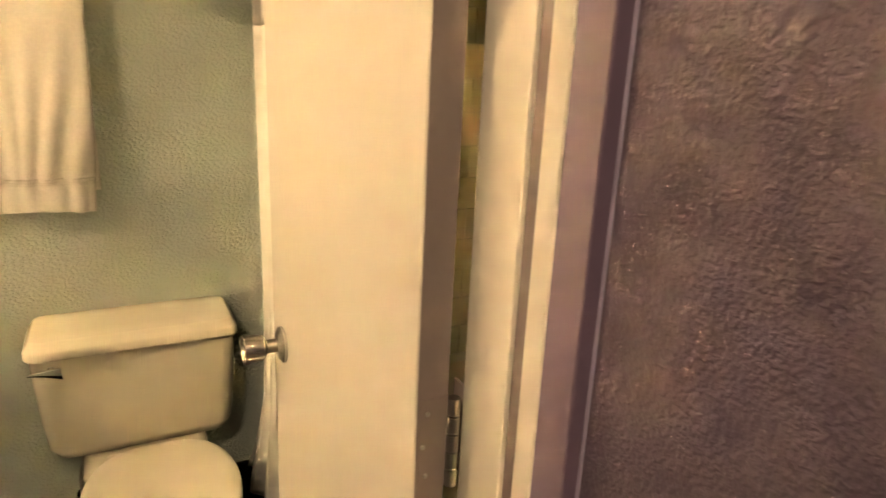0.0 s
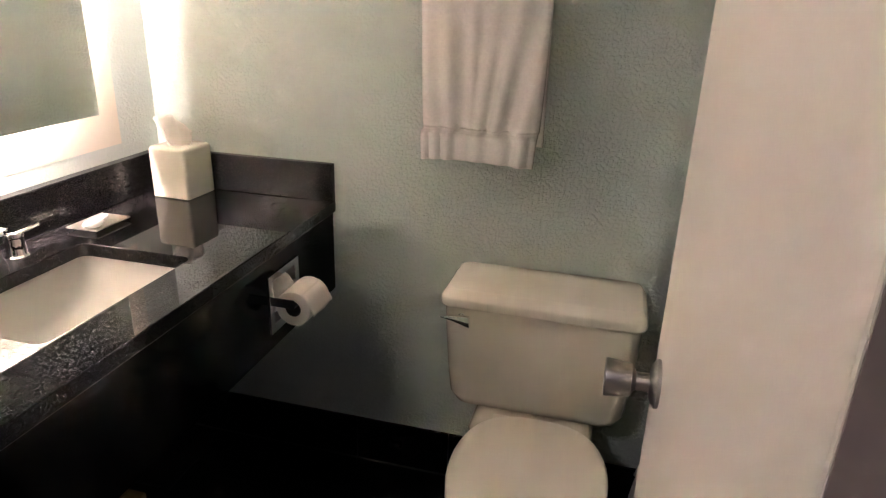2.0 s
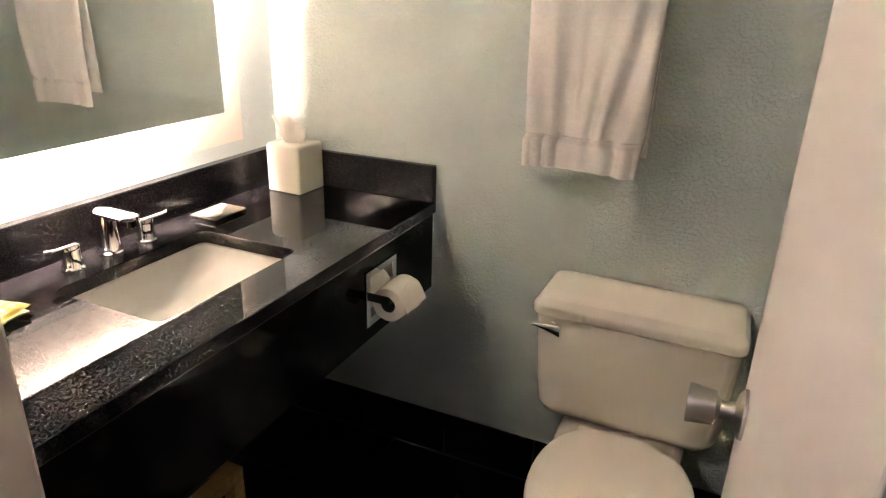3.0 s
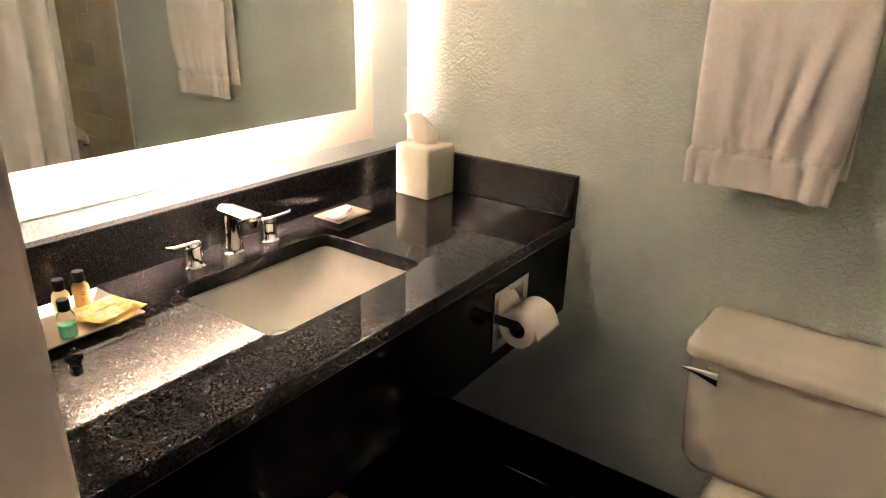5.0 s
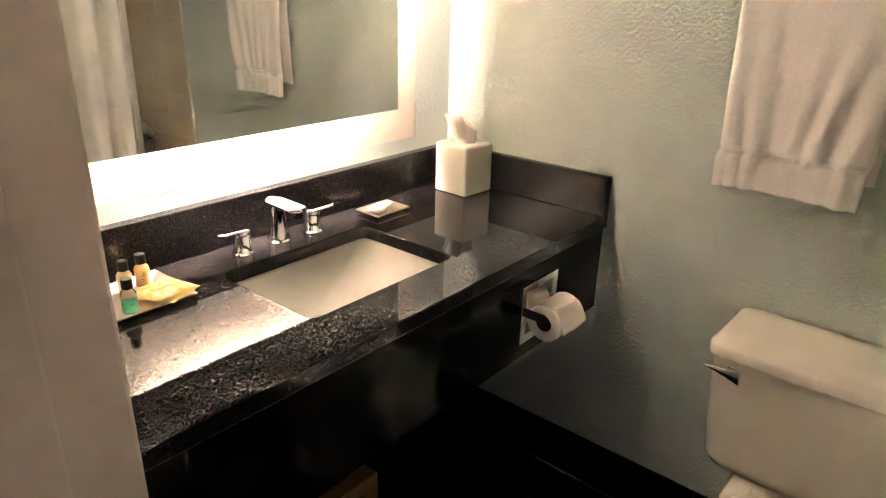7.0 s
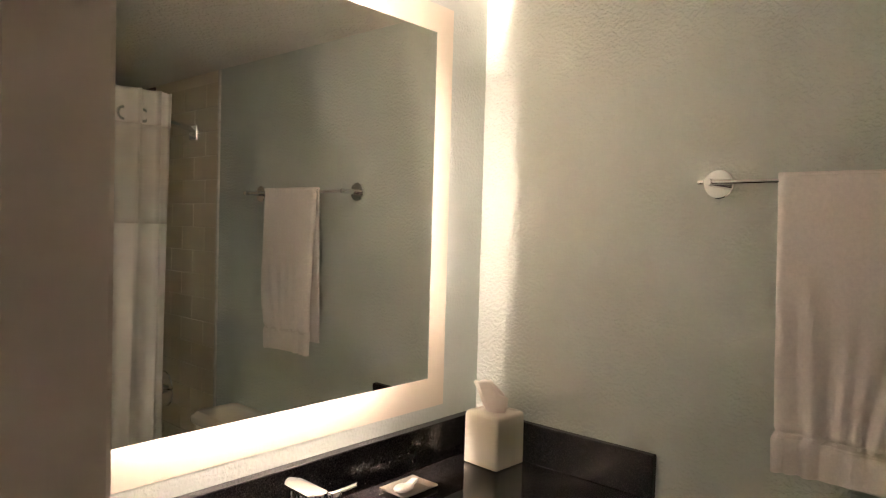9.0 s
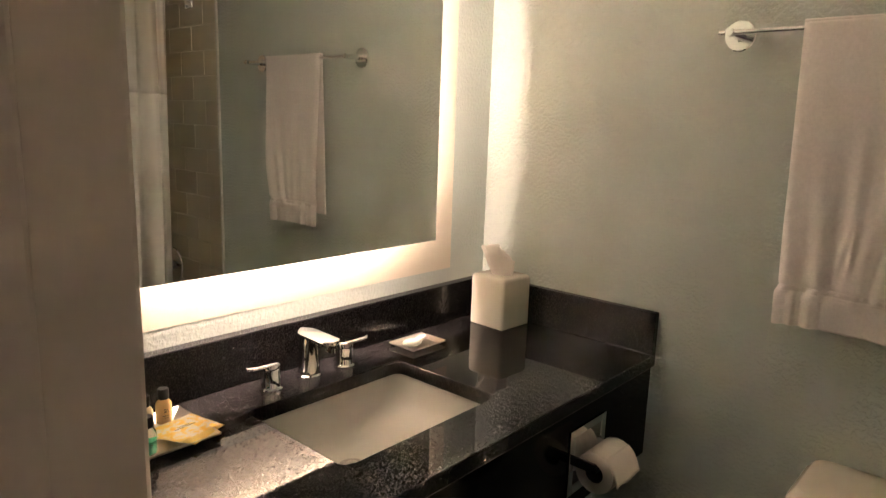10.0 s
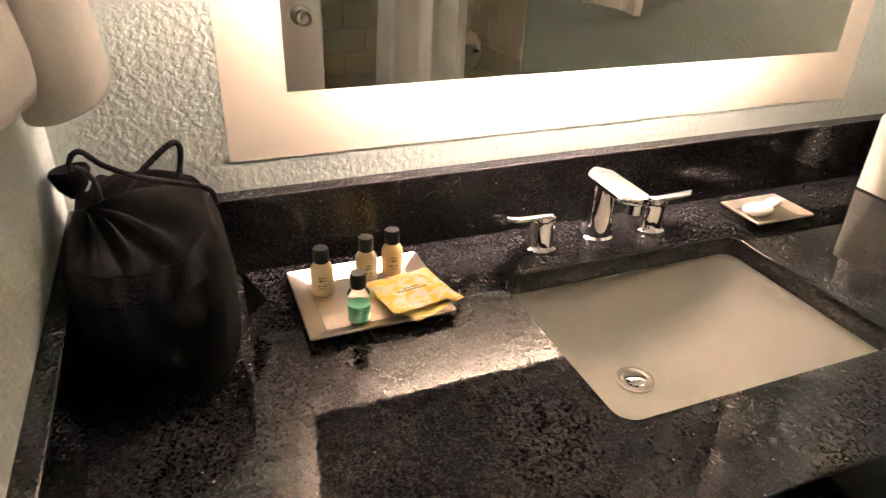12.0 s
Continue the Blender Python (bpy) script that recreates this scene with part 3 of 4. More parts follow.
part("arm", slab_along(None, st, Matrix.Translation((TX - 0.19, -0.222, 0.665)) @ pose(0, 0, 0, 0, 4, 180)), M_CHROME, lv, smooth=50)


def egg(sc, z, back=-0.232, length=0.468, w=0.176, n=44):
    """An elongated bowl outline, blunt at the hinge end."""
    out = []
    cy = back - length * 0.5
    for k in range(n):
        a = 2 * math.pi * k / n
        c, s = math.cos(a), math.sin(a)
        y = s * length / 2
        wide = w * (1.0 + 0.10 * s)
        x = math.copysign(abs(c) ** (0.72 if s > 0 else 0.95), c) * wide
        out.append(Vector((TX + 0.022 + x * sc, cy + y * sc + (0 if s < 0 else 0.0), z)))
    return out


part("bowl", loft([egg(0.55, 0.0, -0.22, 0.44, 0.19), egg(0.54, 0.02, -0.22, 0.44, 0.19), egg(0.50, 0.10, -0.22, 0.44, 0.19), egg(0.58, 0.20, -0.23, 0.46, 0.19), egg(0.86, 0.31, -0.235, 0.46, 0.185), egg(0.985, 0.365, -0.24, 0.46, 0.178), egg(0.985, 0.385, -0.24, 0.46, 0.178), egg(0.7, 0.386, -0.24, 0.46, 0.178)], True, True), M_PORCELAIN, toilet, smooth=60)
part("pedestal", boxes(((TX - 0.11, -0.30, 0.0), (TX + 0.11, -0.05, 0.35)), ((TX - 0.155, -0.27, 0.34), (TX + 0.155, -0.035, 0.392)), bevel=0.03), M_PORCELAIN, toilet, smooth=60)
part("seat", loft([egg(0.99, 0.388), egg(1.0, 0.392), egg(1.0, 0.400), egg(0.99, 0.404)], True, True), M_SEAT, toilet, "white plastic seat ring", smooth=50)
part("seat_lid", loft([egg(0.985, 0.4055), egg(1.0, 0.409), egg(1.002, 0.416), egg(0.985, 0.4215), egg(0.9, 0.4245), egg(0.6, 0.4265), egg(0.2, 0.427)], True, True), M_SEAT, toilet, "closed white plastic lid", smooth=50)
for sx in (-0.075, 0.075):
    part("lid_hinge", boxes(((TX + sx - 0.022, -0.252, 0.393), (TX + sx + 0.022, -0.215, 0.404)), bevel=0.004), M_SEAT, toilet, smooth=50)
part("supply_hose", tube(arc([(TX - 0.17, -0.012, 0.17), (TX - 0.17, -0.07, 0.18), (TX - 0.17, -0.085, 0.26), (TX - 0.155, -0.10, 0.34), (TX - 0.15, -0.105, 0.40)]), 0.006), M_SATIN, toilet, "braided metal water hose", smooth=60)
part("supply_nut", lathe([(0, 0), (0.015, 0), (0.016, 0.02), (0.012, 0.03), (0, 0.03)], Matrix.Translation((TX - 0.15, -0.105, 0.372)), 8), M_BLACK, toilet)
part("stop_valve", lathe([(0, 0), (0.022, 0), (0.022, 0.003), (0.009, 0.005), (0.009, 0.045), (0.014, 0.047), (0.014, 0.062), (0, 0.063)], along((TX - 0.17, -0.012, 0.17), (0, -1, 0)), 16), M_CHROME, toilet, smooth=35)

# ---- towel bar and towel on the toilet wall ----
BZ, BY = 1.612, -0.068
bar = thing("towel_bar", (0.97, 0, BZ), "chrome wall towel bar with round plates", "towel bar")
part("rod", tube([(0.655, BY, BZ), (0.665, BY, BZ), (1.28, BY, BZ), (1.29, BY, BZ)], 0.0055, 16), M_CHROME, bar, smooth=40)
for px in (0.677, 1.265):
    pl = part("wall_plate", lathe([(0, 0), (0.033, 0), (0.033, 0.006), (0.031, 0.008), (0, 0.008)], along((px, 0, BZ), (0, -1, 0)), 40), M_CHROME, bar, smooth=30)
    part("post", lathe([(0.009, 0.006), (0.009, 0.07), (0.0085, 0.078), (0, 0.079)], along((px, 0, BZ), (0, -1, 0)), 24), M_CHROME, pl, smooth=35)

T0, T1, TZ = 0.820, 1.128, 1.022


RIDGES = ((0.03, 0.06, 0.09, 0.7), (0.20, 0.25, 0.055, 0.9), (0.43, 0.40, 0.04, 0.5), (0.62, 0.50, 0.055, 0.8), (0.90, 0.63, 0.06, 1.2), (1.12, 0.84, 0.075, 1.0))


def folds(u, k, v=0.5):
    """Ridges of cloth that draw together towards the woven band."""
    d, f = 0.0, min(1.0, v / 0.86) ** 1.2
    for top, low, w, h in RIDGES:
        c = top + (low - top) * f + 0.012 * math.sin(5 * v + 9 * top + k)
        d += h * math.exp(-((u - c) / (w * (1.5 - 0.5 * f))) ** 2)
    return d


def towel_front(u, v):
    """v from the bar down; the cloth gathers at the woven band."""
    z = BZ + 0.009 - v * (BZ + 0.009 - TZ)
    x = T0 + (T1 - T0) * u + 0.018 * v * (1 - u) - 0.016 * v ** 3 * u
    grow = max(0.0, min(1.0, (v - 0.04) / 0.70)) ** 1.1
    d = 0.0175 * grow * folds(u, 0.2, v) + 0.002 * noise.noise(Vector((9 * u, 6 * v, 1.5)))
    if v > 0.855:
        f = min(1.0, (v - 0.855) / 0.05)
        d = d * (1 - 0.75 * f) + f * (0.0058 * math.sin(6.28 * (7.6 * u + 0.5 * math.sin(5 * u))) * (0.7 + 0.3 * math.sin(8 * u + 1)) + 0.0085 + 0.0015 * math.sin(31 * u))
    if 0.850 < v < 0.882:
        d -= 0.0035
    edge = min(u, 1 - u)
    y = BY - 0.011 - d + 0.010 * max(0, 1 - edge / 0.04) ** 2
    if v > 0.86:
        z += 0.006 * math.sin(3.1 * u + 0.4) * (v - 0.86) / 0.14
        x += (0.5 - u) * 0.004 - 0.008 * (1 - u) * min(1.0, (v - 0.86) / 0.03)
    return Vector((x, y, z))


towel = thing("bath_towel", (0.97, BY, TZ), "white terry bath towel folded over the chrome bar", "towel")
ob = part("front_fold", sheet(towel_front, 90, 130), M_TOWEL, towel, smooth=170)
thicken(ob, 0.007)


def towel_top(u, v):
    a = math.pi * v
    x = T0 + (T1 - T0) * u
    return Vector((x, BY - 0.0115 * math.cos(a), BZ + 0.009 + 0.004 * math.sin(a)))


thicken(part("top_fold", sheet(towel_top, 40, 8), M_TOWEL, towel, smooth=170), 0.007)


def towel_back(u, v):
    z = BZ + 0.009 - v * (BZ + 0.009 - TZ - 0.045)
    x = T0 + 0.006 + (T1 - T0 - 0.010) * u + 0.004 * v * u
    return Vector((x, BY + 0.013 + 0.005 * folds(u, 0.7, v) * v + 0.012 * v, z))


thicken(part("back_fold", sheet(towel_back, 50, 60), M_TOWEL, towel, smooth=170), 0.007)


def band(u, v):
    p = towel_front(u, 0.858 + 0.026 * v)
    return p + Vector((0, -0.0028, 0))


thicken(part("woven_band", sheet(band, 90, 4), M_TOWEL_BAND, towel, "flat woven border", smooth=170), 0.002)

# ---- hand towel over the counter's end ----
ring = thing("towel_ring", (0.21, DOORWALL, 1.50), "chrome towel ring on the door wall", "towel ring")
part("wall_plate", lathe([(0, 0), (0.028, 0), (0.028, 0.006), (0, 0.008)], along((0.21, DOORWALL, 1.52), (0, 1, 0)), 32), M_CHROME, ring, smooth=30)
part("post", lathe([(0.008, 0.006), (0.008, 0.045), (0, 0.046)], along((0.21, DOORWALL, 1.52), (0, 1, 0)), 20), M_CHROME, ring, smooth=30)
part("loop", tube([(0.21 + 0.075 * math.cos(a), DOORWALL + 0.04, 1.445 + 0.075 * math.sin(a)) for a in [2 * math.pi * k / 40 for k in range(40)]], 0.004, 10, closed=True), M_CHROME, ring, smooth=60)
hand_towel = thing("hand_towel", (0.21, DOORWALL + 0.05, 1.15), "white terry hand towel hanging in soft folds", "towel")


def lobe(x0, x1, y, zb, thick):
    lps = []
    for z, s in ((1.42, 0.15), (1.38, 0.24), (1.34, 0.38), (1.29, 0.60), (1.245, 0.84), (zb + 0.035, 1.0), (zb + 0.014, 0.985), (zb + 0.004, 0.90), (zb, 0.65)):
        c = (x0 + x1) / 2
        lps.append([Vector((c + s * (x1 - x0) / 2 * math.cos(a) * (1 + 0.04 * math.sin(3 * a)), y - 0.6 * thick * (1 - s) + thick * (0.35 + 0.65 * s) * math.sin(a) * (1 + 0.05 * math.sin(5 * a + 9 * z)), z + 0.004 * math.sin(2 * a))) for a in [2 * math.pi * k / 40 for k in range(40)]])
    return loft(lps, True, True)


part("fold", lobe(0.040, 0.225, DOORWALL + 0.048, 1.134, 0.038), M_TOWEL, hand_towel, smooth=80)
part("fold", lobe(0.215, 0.39, DOORWALL + 0.030, 1.176, 0.022), M_TOWEL, hand_towel, smooth=80)

# ---- toilet paper holder in the apron ----
holder = thing("toilet_paper_holder", (0.548, -0.303, 0.62), "recessed chrome toilet paper holder with a spare wrapped roll", "paper holder")
bm = boxes(((0.5485, -0.380, 0.628), (0.5515, PY0 + 0.004, 0.778)), ((0.5485, PY1 - 0.004, 0.628), (0.5515, -0.228, 0.778)), ((0.5485, PY0 + 0.004, 0.628), (0.5515, PY1 - 0.004, PZ0 + 0.004)), ((0.5485, PY0 + 0.004, PZ1 - 0.004), (0.5515, PY1 - 0.004, 0.778)), bevel=0.0008)
part("face_plate", bm, M_CHROME, holder, "chrome frame plate")
part("recess", boxes(((0.44, PY0 + 0.001, PZ0 + 0.001), (0.443, PY1 - 0.001, PZ1 - 0.001)), ((0.443, PY0 + 0.001, PZ0 + 0.001), (0.548, PY0 + 0.003, PZ1 - 0.001)), ((0.443, PY1 - 0.003, PZ0 + 0.001), (0.548, PY1 - 0.001, PZ1 - 0.001)),
                     ((0.443, PY0 + 0.003, PZ0 + 0.001), (0.548, PY1 - 0.003, PZ0 + 0.003)), ((0.443, PY0 + 0.003, PZ1 - 0.003), (0.548, PY1 - 0.003, PZ1 - 0.001))), M_SATIN, holder)
RX, RZ, RY0, RY1 = 0.600, 0.697, -0.362, -0.260
part("arm", boxes(((0.546, RY0 - 0.010, RZ + 0.004), (RX + 0.008, RY0 - 0.004, RZ + 0.026)), bevel=0.002), M_BLACK, holder, "black swing arm")
part("arm", boxes(((0.546, RY1 + 0.006, RZ + 0.004), (RX + 0.008, RY1 + 0.012, RZ + 0.026)), bevel=0.002), M_CHROME, holder, "chrome swing arm")
part("spindle", tube([(RX, RY0 - 0.008, RZ + 0.012), (RX, RY1 + 0.010, RZ + 0.012)], 0.010, 20), M_BLACK, holder, smooth=40)

spare = thing("spare_roll", (0.515, -0.304, 0.69), "paper-wrapped spare toilet roll in the recess", "toilet paper")
part("wrap", lathe([(0, -0.046), (0.03, -0.047), (0.047, -0.043), (0.049, 0.0), (0.047, 0.043), (0.03, 0.047), (0, 0.046)], along((0.508, -0.304, 0.702), (0.25, 1, 0.1)), 14), M_WRAP, spare, smooth=30)
roll = thing("toilet_roll", (RX, -0.30, RZ), "white toilet paper roll with a loose end", "toilet paper")
prof = [(0.0205, 0.0), (0.043, 0.0), (0.0445, 0.0015), (0.0445, 0.1005), (0.043, 0.102), (0.0205, 0.102), (0.0205, 0.0)]
part("paper", lathe(prof, along((RX, RY0, RZ), (0, 1, 0)), 48), M_PAPER, roll, smooth=35)
part("core", lathe([(0.0203, 0.001), (0.0203, 0.101), (0.0190, 0.101), (0.0190, 0.001), (0.0203, 0.001)], along((RX, RY0, RZ), (0, 1, 0)), 32), M_CARD, roll, smooth=35)


def tail(u, v):
    a = radians(60 - 75 * v)
    r = 0.0452 + 0.010 * max(0, v - 0.5) ** 2 * 4
    return Vector((RX + r * math.cos(a), RY0 + 0.001 + 0.1 * u + (0.006 * v if u > 0.5 else 0), RZ + r * math.sin(a) + 0.002 * math.sin(9 * u) * v))


thicken(part("loose_end", sheet(tail, 12, 10), M_PAPER, roll, smooth=80), 0.0006)

# ---- things on the counter ----
BX = pose(0.133, -0.085, COUNTER, 0, 0, -3.0)
tissue = thing("tissue_box", (0.137, -0.086, COUNTER), "ivory ceramic square tissue box cover", "tissue box")
hb = 0.059
lps = [rrect(0, 0, hb - 0.004, hb - 0.004, 0.006, 0.0005), rrect(0, 0, hb, hb, 0.008, 0.003), rrect(0, 0, hb, hb, 0.009, 0.132), rrect(0, 0, hb - 0.002, hb - 0.002, 0.009, 0.139), rrect(0, 0, hb - 0.007, hb - 0.007, 0.009, 0.1425),
       rrect(0, 0, 0.030, 0.024, 0.022, 0.1425), rrect(0, 0, 0.027, 0.021, 0.020, 0.139), rrect(0, 0, 0.027, 0.021, 0.020, 0.10)]
part("cover", loft(lps, True, True, m=BX), M_CERAMIC, tissue, smooth=45)


def tissue_sheet(u, v):
    """A pulled-up sheet: gathered in the slot, opening into a soft leaning crest."""
    a = 2 * math.pi * u
    c, sn = math.cos(a), math.sin(a)
    open_up = v ** 0.7
    x = (0.019 + 0.040 * open_up) * c - 0.016 * v ** 1.4 + 0.003 * math.sin(5 * a + 4 * v)
    y = (0.011 - 0.004 * v) * sn + 0.004 * v * math.sin(3 * a + 1.0) + 0.003 * math.sin(7 * a) * v
    crest = 0.090 - 0.012 * c ** 2 - 0.030 * max(0.0, c) + 0.002 * math.sin(4 * a + 0.7) + 0.002 * math.sin(9 * a)
    return BX @ Vector((x, y, 0.130 + v * crest))


thicken(part("tissue", sheet(tissue_sheet, 40, 16), M_TISSUE, tissue, "pulled-up white tissue", smooth=60), 0.0007)


def tray_loops(x0, x1, y0, y1, h, lip, r):
    cx, cy, hx, hy = (x0 + x1) / 2, (y0 + y1) / 2, (x1 - x0) / 2, (y1 - y0) / 2
    z = COUNTER + 0.0008
    return [rrect(cx, cy, hx - lip - 0.001, hy - lip - 0.001, r, z), rrect(cx, cy, hx - 0.0005, hy - 0.0005, r, z + h - 0.0035), rrect(cx, cy, hx, hy, r, z + h - 0.001), rrect(cx, cy, hx - 0.001, hy - 0.001, r, z + h),
            rrect(cx, cy, hx - 0.003, hy - 0.003, r, z + h - 0.0015), rrect(cx, cy, hx - lip - 0.001, hy - lip - 0.001, r, z + 0.003)]


def shallow_tray(name, x0, x1, y0, y1, h, lip, r, material, label, category):
    """A flat plate with four sloping sides and a thin rolled lip."""
    t = thing(name, ((x0 + x1) / 2, (y0 + y1) / 2, COUNTER), label, category)
    part("rim", loft(tray_loops(x0, x1, y0, y1, h, lip, r), ring=True), material, t, "sloping brushed rim", smooth=30)
    part("base", boxes(((x0 + lip + 0.002, y0 + lip + 0.002, COUNTER + 0.0006), (x1 - lip - 0.002, y1 - lip - 0.002, COUNTER + 0.0036))), material, t)
    return t


shallow_tray("amenity_tray", 0.066, 0.219, -1.166, -0.988, 0.013, 0.022, 0.003, M_TRAY, "brushed metal square tray holding toiletries on the counter", "tray")
shallow_tray("soap_dish", 0.064, 0.150, -0.447, -0.330, 0.010, 0.014, 0.002, M_DISH, "small brushed metal soap dish", "soap dish")
bm = bmesh.new()
lathe([(0, 0), (0.016, 0.0008), (0.0235, 0.005), (0.0245, 0.008), (0.0225, 0.0115), (0.014, 0.0145), (0, 0.0152)], Matrix.Translation((0.108, -0.408, COUNTER + 0.0040)) @ Matrix.Diagonal((0.82, 1.12, 1, 1)), 32, bm)
tagged(part("soap_bar", bm, M_SOAP, None, "", 60), "white oval soap bar in the dish", "soap")
bm = bmesh.new()
box(bm, (-0.011, -0.019, 0), (0.011, 0.019, 0.006), 0.002, 2, pose(0.090, -0.362, COUNTER + 0.0045, 6, -10, 12))
tagged(part("wrapped_soap", bm, M_WRAP, None, "", 60), "small wrapped soap leaning in the dish", "soap")


def bottle(x, y, liquid, label, half=False, turn=0.0):
    z = COUNTER + 0.0042
    b = thing("toiletry_bottle", (x, y, z), label, "bottle", "toiletries on the tray")
    m = Matrix.Translation((x, y, z)) @ pose(0, 0, 0, 0, 0, turn) @ Matrix.Diagonal((0.93, 0.93, 0.94, 1))
    body = [(0, 0), (0.0136, 0), (0.0149, 0.0018), (0.0150, 0.034), (0.0145, 0.0385), (0.0125, 0.0425), (0.0095, 0.0452), (0.0080, 0.047), (0.0080, 0.051), (0, 0.051)]
    if half:
        part("liquid", lathe([(0, 0.001), (0.0130, 0.001), (0.0140, 0.0025), (0.0140, 0.024), (0, 0.0242)], m, 24), M_GREENGEL, b, "green mouthwash", smooth=40)
        ob = part("body", lathe(body, m, 24), M_CLEAR, b, "clear plastic bottle", smooth=40)
        ob.visible_shadow = False
    else:
        part("body", lathe(body, m, 24), liquid, b, smooth=40)
    part("cap", lathe([(0, 0.048), (0.0098, 0.048), (0.0104, 0.050), (0.0102, 0.0665), (0.0094, 0.068), (0, 0.068)], m, 24), M_BLACK, b, "black screw cap", smooth=35)
    rows = ((0.029, 0.007, 0.0022), (0.024, 0.010, 0.003), (0.017, 0.012, 0.0016), (0.013, 0.009, 0.0012)) if not half else ((0.019, 0.010, 0.0012), (0.015, 0.008, 0.0010))
    bm = bmesh.new()
    for h, w, t in rows:
        k = 6
        for i in range(k):
            if half or (i + int(h * 1000)) % 4:
                a0, a1 = (-w / 2 + w * i / k) / 0.0151, (-w / 2 + w * (i + 0.85) / k) / 0.0151
                vs = [bm.verts.new(m @ Vector((0.01515 * math.cos(a), 0.01515 * math.sin(a), zz))) for a, zz in ((a0, h), (a1, h), (a1, h + t), (a0, h + t))]
                bm.faces.new(vs)
    part("print", bm, M_INK, b, "small dark print, too fine to read")
    return b


bottle(0.113, -1.128, M_CREAM, "small cream lotion bottle with a black cap", turn=-15)
bottle(0.103, -1.068, M_CREAM, "small cream lotion bottle with a black cap", turn=-5)
bottle(0.094, -1.030, M_PEACH, "small amber gel bottle with a black cap", turn=-10)
bottle(0.184, -1.100, None, "small clear bottle half full of green mouthwash", True, -12)


def sachet(name, cx, cy, z, w, d, rot, tilt, material, label):
    m = pose(cx, cy, z, 0, tilt, rot)

    def fn(u, v, up=1):
        e = min(1.0, 8 * min(u, 1 - u, v, 1 - v))
        return m @ Vector(((u - 0.5) * w, (v - 0.5) * d, up * 0.0016 * e + 0.0005 * math.sin(9 * u + 7 * v)))
    bm = sheet(lambda u, v: fn(u, v, 1), 16, 16)
    sheet(lambda u, v: fn(u, v, -1), 16, 16, bm)
    ob = tagged(part(name, bm, material, None, "", 60), label, "sachet", "sachets on the tray")
    return ob, m


sachet("sachet", 0.172, -1.020, COUNTER + 0.0095, 0.080, 0.080, 24, -3, M_GOLD, "plain yellow paper sachet under a printed one")
so, sm = sachet("sachet", 0.160, -1.026, COUNTER + 0.0150, 0.086, 0.088, 8, -3, M_SACHET, "yellow and white patterned paper sachet")
bm = bmesh.new()
for k in range(9):
    box(bm, (0.002, -0.020 + 0.0045 * k, 0.0022), (0.0034, -0.0165 + 0.0045 * k, 0.0026), m=sm)
for k in range(5):
    box(bm, (-0.003, -0.010 + 0.0045 * k, 0.0022), (-0.0020, -0.0065 + 0.0045 * k, 0.0026), m=sm)
part("print", bm, M_INK, so, "thin dark print, too fine to read")

# ---- black drawstring bag ----
def braid(points, radius):
    line = arc(points, 22)
    return tube(line, [radius * (1.06 if k % 4 < 2 else 0.90) for k in range(len(line))], 8)


bag = thing("drawstring_bag", (0.13, -1.30, COUNTER), "black cloth drawstring bag slumped on the counter", "bag")
BC = Vector((0.158, -1.303, COUNTER))


def bag_point(u, v):
    """The sack from the counter up to its gathered hem, leaning on the side wall."""
    a = 2 * math.pi * u
    c, sn = math.cos(a), math.sin(a)
    box_r = (abs(c) ** 2.7 + abs(sn) ** 2.7) ** (-1 / 2.7)
    prof = 0.84 + 0.32 * math.sin(math.pi * min(1.0, 0.10 + 0.62 * v)) - 0.08 * max(0, v - 0.85) / 0.15
    w = noise.noise(Vector((c * 1.3, sn * 1.3, v * 1.8 + 3)))
    crease = 0.09 * noise.noise(Vector((c * 2.3 + 1.6 * v, sn * 2.3, v * 1.9 + 8))) + 0.03 * noise.noise(Vector((c * 6 + 3 * v, sn * 6, v * 3 + 2)))
    pleat = 0.045 * math.sin(9 * a + 2.5 * math.sin(2 * a)) * max(0, v - 0.55) ** 1.4 * 2.0
    k = box_r * (1 + 0.10 * w + crease + pleat) * 0.96
    z = 0.001 + 0.153 * v + 0.004 * v * sn + 0.012 * w * v - 0.010 * v * c
    x = BC.x + 0.108 * prof * k * c - 0.012 * v
    y = BC.y + 0.070 * prof * k * sn - 0.018 * v
    over = max(0.0, min(1.0, (z - 0.112) / 0.012))
    return Vector((max(x, 0.030 - 0.024 * over), max(y, -1.381 - 0.020 * over), COUNTER + z))


bm = sheet(bag_point, 110, 52)
bmesh.ops.remove_doubles(bm, verts=bm.verts, dist=1e-5)
part("sack", bm, M_BAG, bag, smooth=80)


def neck_point(u, v):
    """The gathered top, drawn in towards the wall side."""
    a = 2 * math.pi * u
    p = bag_point(u, 1.0)
    c = Vector((BC.x - 0.050, BC.y - 0.066, COUNTER + 0.160))
    d = (p - c) * (1 - 0.985 * v)
    rise = 0.010 * math.sin(math.pi * v) * (1 + 0.9 * math.sin(9 * a + 2.5 * math.sin(2 * a)))
    return c + d + Vector((0, 0, rise - 0.006 * v))


part("gathered_neck", sheet(neck_point, 110, 14), M_BAG, bag, smooth=80)
part("ruffle", lathe([(0.008, 0.0), (0.020, 0.010), (0.027, 0.022), (0.024, 0.026), (0.014, 0.012), (0.004, 0.004)], Matrix.Translation((0.082, -1.378, COUNTER + 0.158)) @ pose(0, 0, 0, 4, -12, 0) @ Matrix.Diagonal((1.6, 0.75, 1.2, 1)), 20), M_BAG, bag, smooth=60)
bm = bmesh.new()
